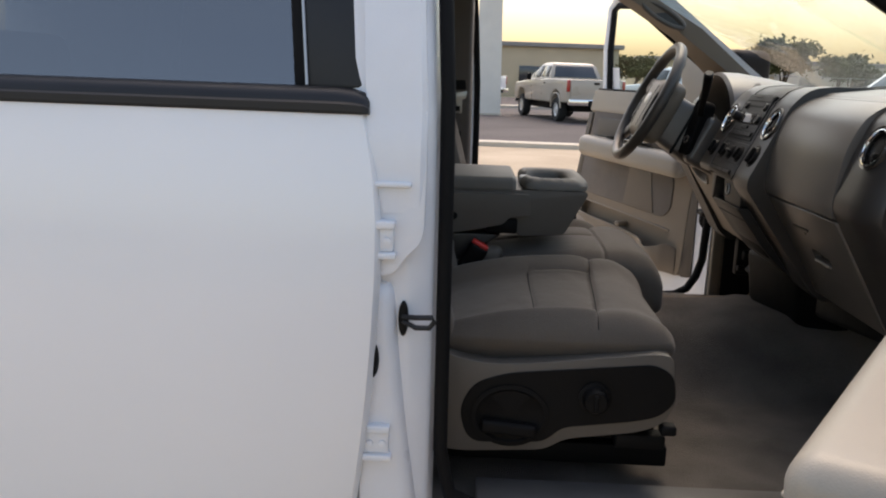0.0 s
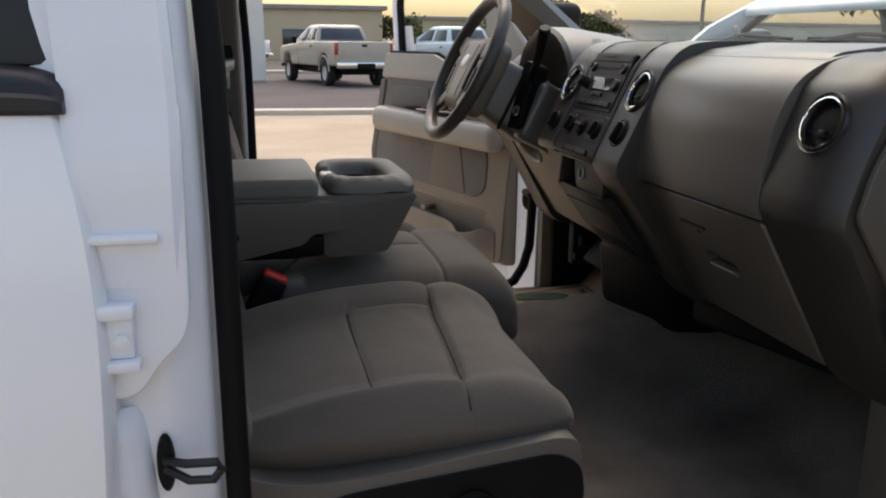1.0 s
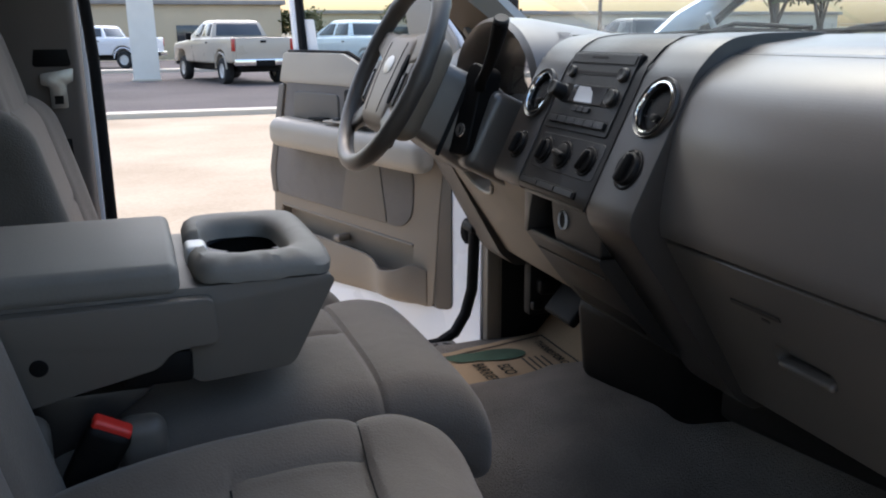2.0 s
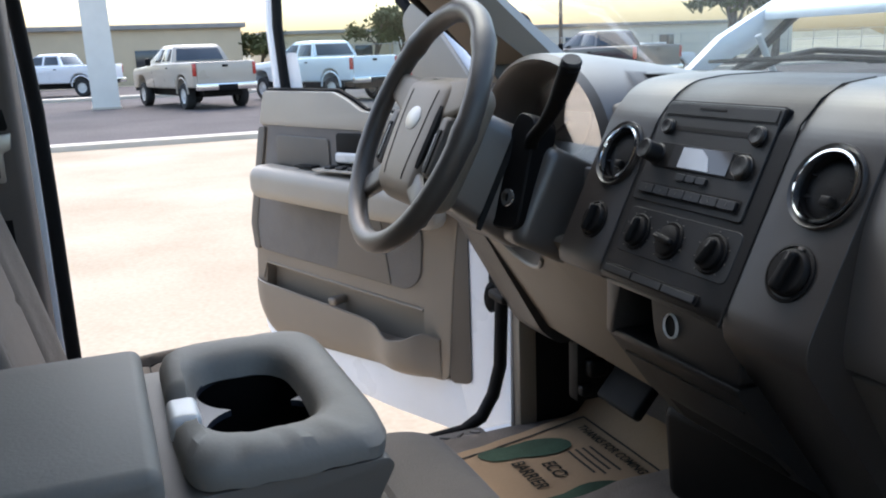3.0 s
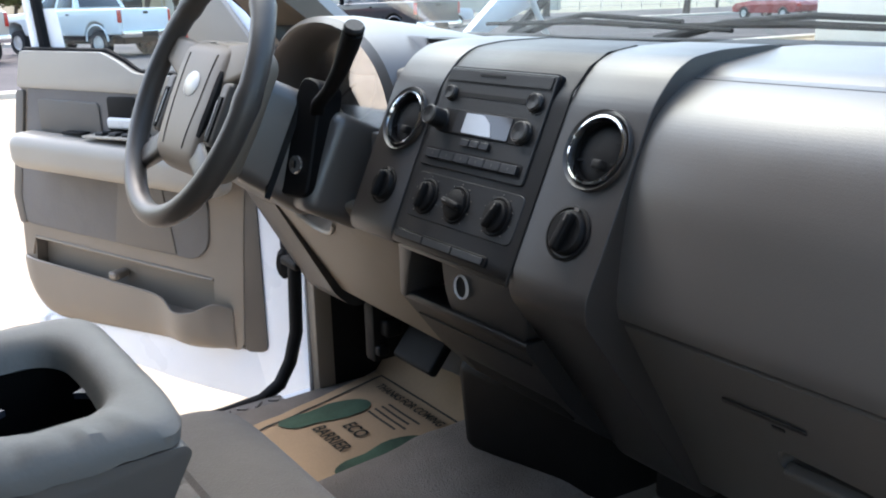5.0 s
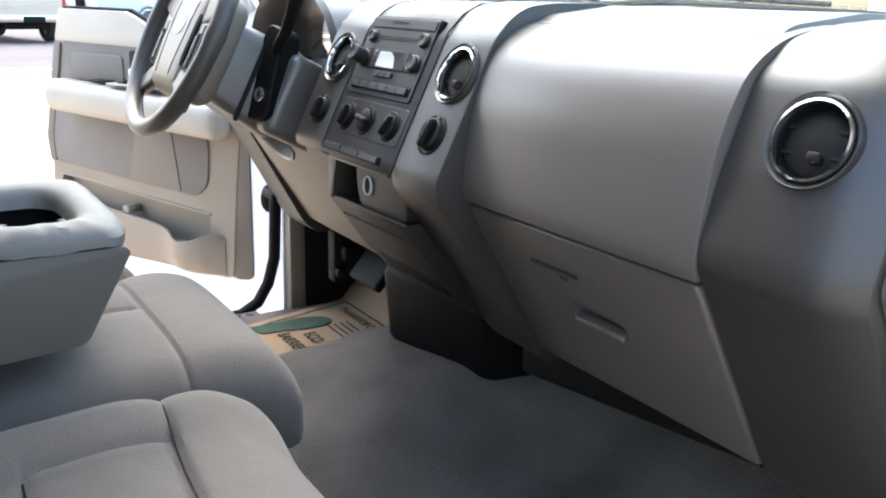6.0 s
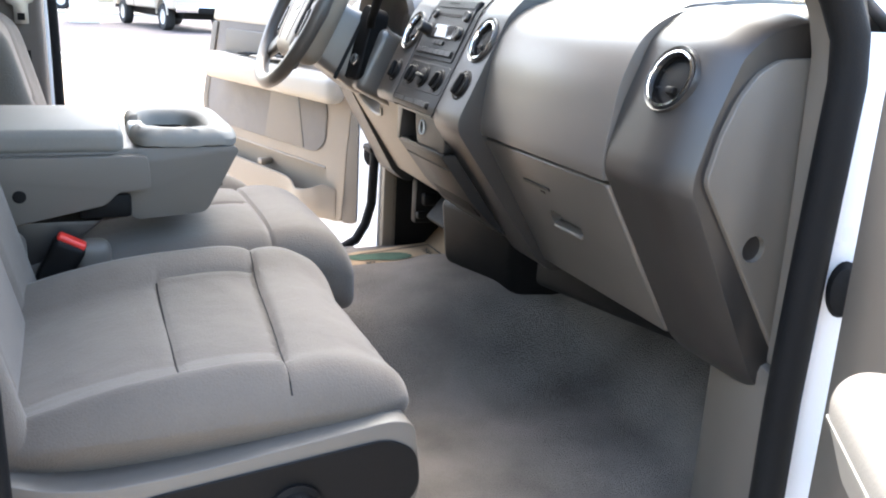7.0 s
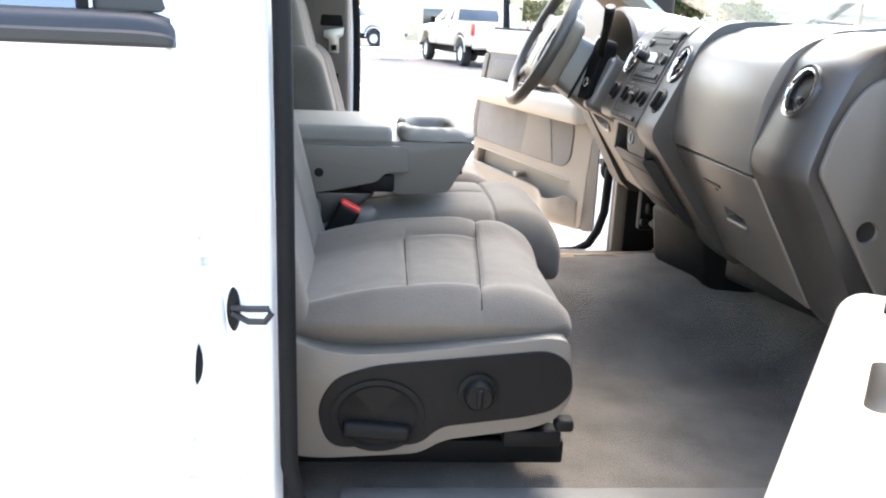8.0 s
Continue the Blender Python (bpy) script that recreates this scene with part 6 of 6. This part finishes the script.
def strip(name, material, label, y0, y1, lift, x0=-60.0, x1=90.0, kind="structure", thick=0.06):
    n = max(2, int((y1 - y0) / 2))
    bm = bmesh.new()
    rows = [[bm.verts.new((x, y0 + (y1 - y0) * j / n, ground_z(y0 + (y1 - y0) * j / n) + lift)) for x in (x0, x1)] for j in range(n + 1)]
    low_rows = [[bm.verts.new((v.co.x, v.co.y, v.co.z - thick)) for v in r] for r in rows]
    for j in range(n):
        bm.faces.new((rows[j][0], rows[j][1], rows[j + 1][1], rows[j + 1][0]))
        for k in (0, 1):
            bm.faces.new((rows[j][k], rows[j + 1][k], low_rows[j + 1][k], low_rows[j][k]))
    for j in (0, n):
        bm.faces.new((rows[j][0], rows[j][1], low_rows[j][1], low_rows[j][0]))
    return tagged(part(name, bm, material), label, name, kind=kind)


strip("yard", SAND, "pale packed sandy yard beside the truck", -9.0, 17.85, 0.0)
kerb = strip("kerb", CONCRETE, "pale concrete kerb between yard and road", 17.85, 18.4, 0.09, thick=0.16)
strip("gutter", CONCRETE, "pale concrete gutter along the road", 18.4, 19.0, 0.012)
strip("road", ASPHALT, "dark gravelly asphalt road", 19.0, 39.0, 0.0)
strip("far_kerb", CONCRETE, "pale far kerb", 39.0, 40.2, 0.12, thick=0.18)
strip("far_lot", ASPHALT, "dark asphalt lot across the road", 40.2, 58.0, 0.0)


def pickup(colour, label, px, py, turn):
    """A parked four-door pickup: body, cab, bed with tailgate, windows, lamps, wheels. It faces +x when turn is 0."""
    root = thing("parked_pickup", label, "pickup truck", (0, 0, 0), "parked pickups")
    paint = mat("pickup_paint", colour, 0.3, 0.04, 2.0, 300.0, 0.02, coat=0.4)
    body = [(-2.85, 0.64), (-2.85, 1.38), (-0.95, 1.38), (1.15, 1.34), (1.35, 1.30), (2.70, 1.20), (2.84, 1.05), (2.84, 0.62), (2.44, 0.60), (2.38, 0.84), (2.22, 0.98), (1.92, 1.01), (1.66, 0.93), (1.50, 0.60), (-1.28, 0.60), (-1.40, 0.86), (-1.60, 1.0), (-1.88, 1.02), (-2.14, 0.92), (-2.28, 0.64)]
    part("body", prism(body, 'y', -0.98, 0.98, 0.06, 3), paint, root)
    levels = ((1.34, -0.96, 1.20, 0.93), (1.46, -0.95, 0.98, 0.90), (1.82, -0.76, 0.30, 0.76), (1.89, -0.66, 0.18, 0.68), (1.91, -0.5, 0.0, 0.55))
    part("cab", loft([[(xa, hy, z), (xb, hy, z), (xb, -hy, z), (xa, -hy, z)] for z, xa, xb, hy in levels]), paint, root)
    for s in (1, -1):
        for x0, x1, xa, xb in ((-0.84, -0.12, -0.72, -0.14), (-0.02, 0.82, -0.04, 0.34)):
            part("side_window", hexa([(x0, s * 0.922, 1.42), (x1, s * 0.922, 1.42), (xb, s * 0.785, 1.79), (xa, s * 0.785, 1.79), (x0, s * 0.87, 1.42), (x1, s * 0.87, 1.42), (xb, s * 0.74, 1.79), (xa, s * 0.74, 1.79)], 0.01), GLASSDARK, root, "dark side window")
        for x in (1.94, -1.86):
            wheel(root, x, s * 0.97, 0.39, 0.27, s)
        part("tail_lamp", box(-2.875, -2.78, s * 0.97 - 0.10 if s > 0 else -0.975, 0.975 if s > 0 else -0.87, 0.98, 1.34, 0.015), TAILRED, root, "red tail lamp")
        part("door_mirror", rbox((0.78, s * 1.08, 1.42), (0.12, 0.16, 0.24), 0.05, (2, 2, 3), 3), BLACK, root)
        part("door_handle", box(-0.72, -0.58, s * 0.985 - 0.015, s * 0.985 + 0.015, 1.20, 1.24, 0.006), BLACK, root)
        part("wheel_arch", moved(tube([(0.47 * math.cos(a), 0, 0.47 * math.sin(a)) for a in [math.pi * i / 12 for i in range(13)]], 0.03, 6), pose(-1.86, s * 0.975, 0.46)), paint, root)
    part("rear_window", hexa([(-0.975, -0.76, 1.43), (-0.975, 0.76, 1.43), (-0.79, 0.66, 1.80), (-0.79, -0.66, 1.80), (-0.92, -0.76, 1.43), (-0.92, 0.76, 1.43), (-0.73, 0.66, 1.80), (-0.73, -0.66, 1.80)], 0.01), GLASSDARK, root, "dark rear window")
    part("windscreen", hexa([(1.22, -0.78, 1.36), (1.22, 0.78, 1.36), (0.36, 0.66, 1.81), (0.36, -0.66, 1.81), (1.16, -0.78, 1.34), (1.16, 0.78, 1.34), (0.30, 0.66, 1.79), (0.30, -0.66, 1.79)], 0.01), GLASSDARK, root)
    part("tailgate", box(-2.89, -2.84, -0.86, 0.86, 0.76, 1.37, 0.015), paint, root)
    part("gate_handle", box(-2.905, -2.885, -0.09, 0.09, 1.22, 1.29, 0.008), BLACK, root)
    bmp = part("rear_bumper", box(-3.02, -2.84, -0.93, 0.93, 0.56, 0.76, 0.03), CHROME, root, "chrome rear bumper")
    part("plate_recess", box(-3.03, -3.0, -0.30, 0.30, 0.54, 0.72, 0.01), BLACK, bmp)
    part("front_bumper", box(2.80, 2.95, -0.95, 0.95, 0.48, 0.70, 0.03), CHROME, root)
    part("underbody", box(-2.6, 2.5, -0.6, 0.6, 0.36, 0.58, 0.02), BLACK, root)
    part("bed_floor", box(-2.80, -1.0, -0.82, 0.82, 1.376, 1.386, 0.0), BLACK, root)
    root.matrix_basis = pose(px, py, ground_z(py), 0, 0, turn)
    return root


GLASSDARK = mat("vehicle_glass", (0.035, 0.04, 0.045), 0.08, 0.2, 2.0, 60.0, 0.0, spec=0.8)
pickup((0.47, 0.41, 0.33), "tan parked pickup seen from behind across the road", 3.26, 31.0, 104)
pickup((0.72, 0.77, 0.79), "pale blue-white parked pickup across the road", 7.43, 31.0, 114)
pickup((0.75, 0.76, 0.78), "white parked pickup beyond the post", -1.2, 46.0, 150)
pickup((0.035, 0.037, 0.04), "black parked pickup with dark glass along the row", 16.5, 27.9, 97)



def car(colour, label, x, y, turn):
    """A parked saloon car."""
    root = thing("parked_car", label, "car", (0, 0, 0), "parked cars")
    paint = mat("car_paint", colour, 0.28, 0.04, 2.0, 300.0, 0.02, coat=0.4)
    side = [(-2.2, 0.42), (-2.25, 0.75), (-2.1, 0.92), (-1.3, 0.96), (1.0, 0.95), (2.0, 0.82), (2.2, 0.65), (2.2, 0.40), (1.75, 0.36), (1.62, 0.58), (1.35, 0.68), (1.08, 0.58), (0.95, 0.34), (-0.95, 0.34), (-1.08, 0.58), (-1.35, 0.68), (-1.62, 0.58), (-1.75, 0.38)]
    part("body", prism(outline(side, 0.06, 3), 'y', -0.88, 0.88, 0.04, 2), paint, root)
    part("cabin", loft([[(x, s * 0.80, 0.94) for x, s in ((-1.35, 1), (1.0, 1), (1.0, -1), (-1.35, -1))], [(x, s * 0.62, 1.36) for x, s in ((-0.75, 1), (0.25, 1), (0.25, -1), (-0.75, -1))], [(x, s * 0.52, 1.42) for x, s in ((-0.6, 1), (0.1, 1), (0.1, -1), (-0.6, -1))]]), GLASSDARK, root, "dark glazed cabin")
    part("roof", rbox((-0.25, 0, 1.40), (1.15, 1.20, 0.08), 0.035, (4, 4, 1), 3), paint, root)
    for s in (1, -1):
        for xx in (1.35, -1.35):
            wheel(root, xx, s * 0.88, 0.32, 0.22, s)
        part("lamp", box(-2.27, -2.15, s * 0.72 - 0.14, s * 0.72 + 0.14, 0.66, 0.82, 0.02), TAILRED, root)
    root.matrix_basis = pose(x, y, ground_z(y), 0, 0, turn)


car((0.42, 0.04, 0.03), "red parked car far across the lot", 23.5, 49.0, 170)
car((0.45, 0.05, 0.04), "dark red parked car beside the pale pickup", 11.5, 31.0, 112)
car((0.70, 0.72, 0.74), "white parked car far across the lot", 26.0, 39.0, 165)
car((0.30, 0.05, 0.05), "maroon parked car by the white building", 42.0, 30.0, 80)

post = thing("gate_post", "broad whitewashed concrete post by the road", "post", (0.66, 32.2, 0.05))
part("shaft", loft([[(x + sx * w, 32.2 + sy * 0.42, z) for sx, sy in ((-1, -1), (1, -1), (1, 1), (-1, 1))] for x, w, z in ((0.66, 0.42, 0.03), (0.60, 0.41, 3.0), (0.50, 0.41, 7.2))]), POSTW, post)
part("beam", box(-0.9, 1.9, 31.8, 32.6, 7.2, 7.7, 0.03), POSTW, post)
part("base", box(0.20, 1.12, 31.74, 32.66, 0.0, 0.12, 0.02), CONCRETE, post)


def building(name, label, x, y, w, d, h, wall, windows, roofline=0.3):
    root = thing(name, label, "building", (x, y, ground_z(y)))
    z = ground_z(y)
    part("wall", box(x - w / 2, x + w / 2, y, y + d, z - 0.2, z + h, 0.02), wall, root)
    part("roof", box(x - w / 2 - 0.3, x + w / 2 + 0.3, y - 0.3, y + d + 0.3, z + h, z + h + roofline, 0.03), ROOFM, root)
    for i in range(windows):
        wx = x - w / 2 + w * (i + 0.5) / windows
        win = part("window", box(wx - 0.8, wx + 0.8, y - 0.05, y + 0.02, z + 1.0, z + 2.1, 0.02), GLASSDARK, root, "dark window")
        part("frame", box(wx - 0.9, wx + 0.9, y - 0.08, y - 0.03, z + 0.9, z + 1.0, 0.01), STUCCO2, win)
    part("door", box(x + w * 0.12 - 0.5, x + w * 0.12 + 0.5, y - 0.06, y + 0.02, z, z + 2.1, 0.02), BARK, root)
    return root


building("tan_building", "low tan stucco building across the lot", -8.0, 62.0, 36.0, 14.0, 3.4, STUCCO, 3)
building("pale_building", "long low pale building across the lot", 46.0, 72.0, 40.0, 14.0, 3.0, STUCCO2, 4)
building("tan_shed", "low tan shed behind the parked pickups", 26.0, 78.0, 22.0, 10.0, 3.2, STUCCO, 4)
building("white_office", "plain white building corner beside the lot", 31.0, 9.0, 12.0, 8.0, 4.2, POSTW, 2)


def tree(x, y, h, spread, seed, lean=0.0):
    """A dusty desert tree: tapered trunk, limbs, and a crown of small leaf clumps with gaps."""
    rnd = random.Random(seed)
    z = ground_z(y)
    root = thing("tree", "dusty green broad-crowned tree beyond the lot", "tree", (x, y, z), "trees")
    trunk = [(x, y, z), (x + lean * 0.3, y, z + h * 0.22), (x + lean * 0.6, y + 0.1, z + h * 0.42)]
    t = part("trunk", tube(trunk, [h * 0.045, h * 0.035, h * 0.022], 8), BARK, root)
    tips = []
    for i in range(7):
        a = rnd.uniform(0, 6.28)
        tip = (trunk[2][0] + math.cos(a) * spread * rnd.uniform(0.3, 0.8), trunk[2][1] + math.sin(a) * spread * rnd.uniform(0.3, 0.8), z + h * rnd.uniform(0.55, 0.92))
        part("limb", tube([trunk[1 if i % 2 else 2], ((trunk[2][0] + tip[0]) / 2, (trunk[2][1] + tip[1]) / 2, (trunk[2][2] + tip[2]) / 2 + 0.2), tip], [h * 0.018, h * 0.011, h * 0.004], 6), BARK, t)
        tips.append(tip)
    verts, faces = [], []
    for i in range(5600):
        c = rnd.choice(tips)
        r = abs(rnd.gauss(0, 0.5)) * spread * 0.50
        th, ph = rnd.uniform(0, 6.28), math.acos(rnd.uniform(-0.75, 1))
        p = Vector((c[0] + r * math.sin(ph) * math.cos(th), c[1] + r * math.sin(ph) * math.sin(th), c[2] + 0.62 * r * math.cos(ph) - 0.05 * h))
        if p.z < z + h * 0.25:
            continue
        s = rnd.uniform(0.14, 0.30) * h / 6
        a, b = Vector((rnd.gauss(0, 1), rnd.gauss(0, 1), rnd.gauss(0, 1))).normalized(), Vector((rnd.gauss(0, 1), rnd.gauss(0, 1), rnd.gauss(0, 1))).normalized()
        k = len(verts)
        verts += [p - a * s, p + b * s * 0.7, p + a * s, p - b * s * 0.7]
        faces.append((k, k + 1, k + 2, k + 3))
    me = bpy.data.meshes.new("crown")
    me.from_pydata([tuple(v) for v in verts], [], faces)
    me.materials.append(LEAF)
    ob = new("crown", me)
    ob.parent = root
    ob.matrix_parent_inverse = Matrix.Translation(root.location).inverted()
    tagged(ob, "dusty green leaves", kind="stuff")


for i, (x, y, h, s) in enumerate([(18.7, 60.5, 4.6, 1.9), (20.9, 61.2, 4.7, 2.0), (11.3, 63, 3.7, 1.7), (9.3, 64, 3.3, 1.4), (27.5, 66, 4.4, 2.2), (24.5, 61, 4.2, 1.6), (37, 46, 7.5, 3.6), (44, 50, 6.5, 3.2), (-6.5, 57, 6.5, 1.6), (52, 44, 6.0, 3.0), (60, 38, 6.5, 3.4), (66, 30, 7.0, 4.0), (70, 18, 7.0, 4.0)]):
    tree(x, y, h, s, 40 + i, 0.4)
for x, y in ((50, 62), (33, 60), (71, 56)):
    up = thing("utility_pole", "tall weathered wooden utility pole", "utility pole", (x, y, 0.2), "utility poles")
    part("pole", tube([(x, y, 0.0), (x, y, 11.0)], [0.16, 0.11], 8), WOODPOLE, up)
    part("cross_arm", box(x - 1.1, x + 1.1, y - 0.06, y + 0.06, 10.2, 10.35, 0.01), WOODPOLE, up)
# chain fence far off
fence = thing("fence", "thin steel fence along the far lot", "fence", (40, 58, 0.2))
for i in range(30):
    part("post", tube([(14 + i * 2.6, 58.5, 0.15), (14 + i * 2.6, 58.5, 2.1)], 0.035, 6), STEEL, fence)
for z in (0.5, 1.3, 2.05):
    part("rail", tube([(14, 58.5, z), (14 + 29 * 2.6, 58.5, z)], 0.02, 6), STEEL, fence)
# far hills
bm = bmesh.new()
hn = 80
bot = [bm.verts.new((-700 + 1700 * i / hn, 900, -2)) for i in range(hn + 1)]
top = [bm.verts.new((-700 + 1700 * i / hn, 930, 8 + 9 * noise.noise((i * 0.13, 2.0, 0.0)) + 4 * noise.noise((i * 0.4, 7.0, 0.0)))) for i in range(hn + 1)]
for i in range(hn):
    bm.faces.new((bot[i], bot[i + 1], top[i + 1], top[i]))
tagged(part("far_hills", bm, DRYLAND), "low tan hills on the horizon", "hills", kind="structure")
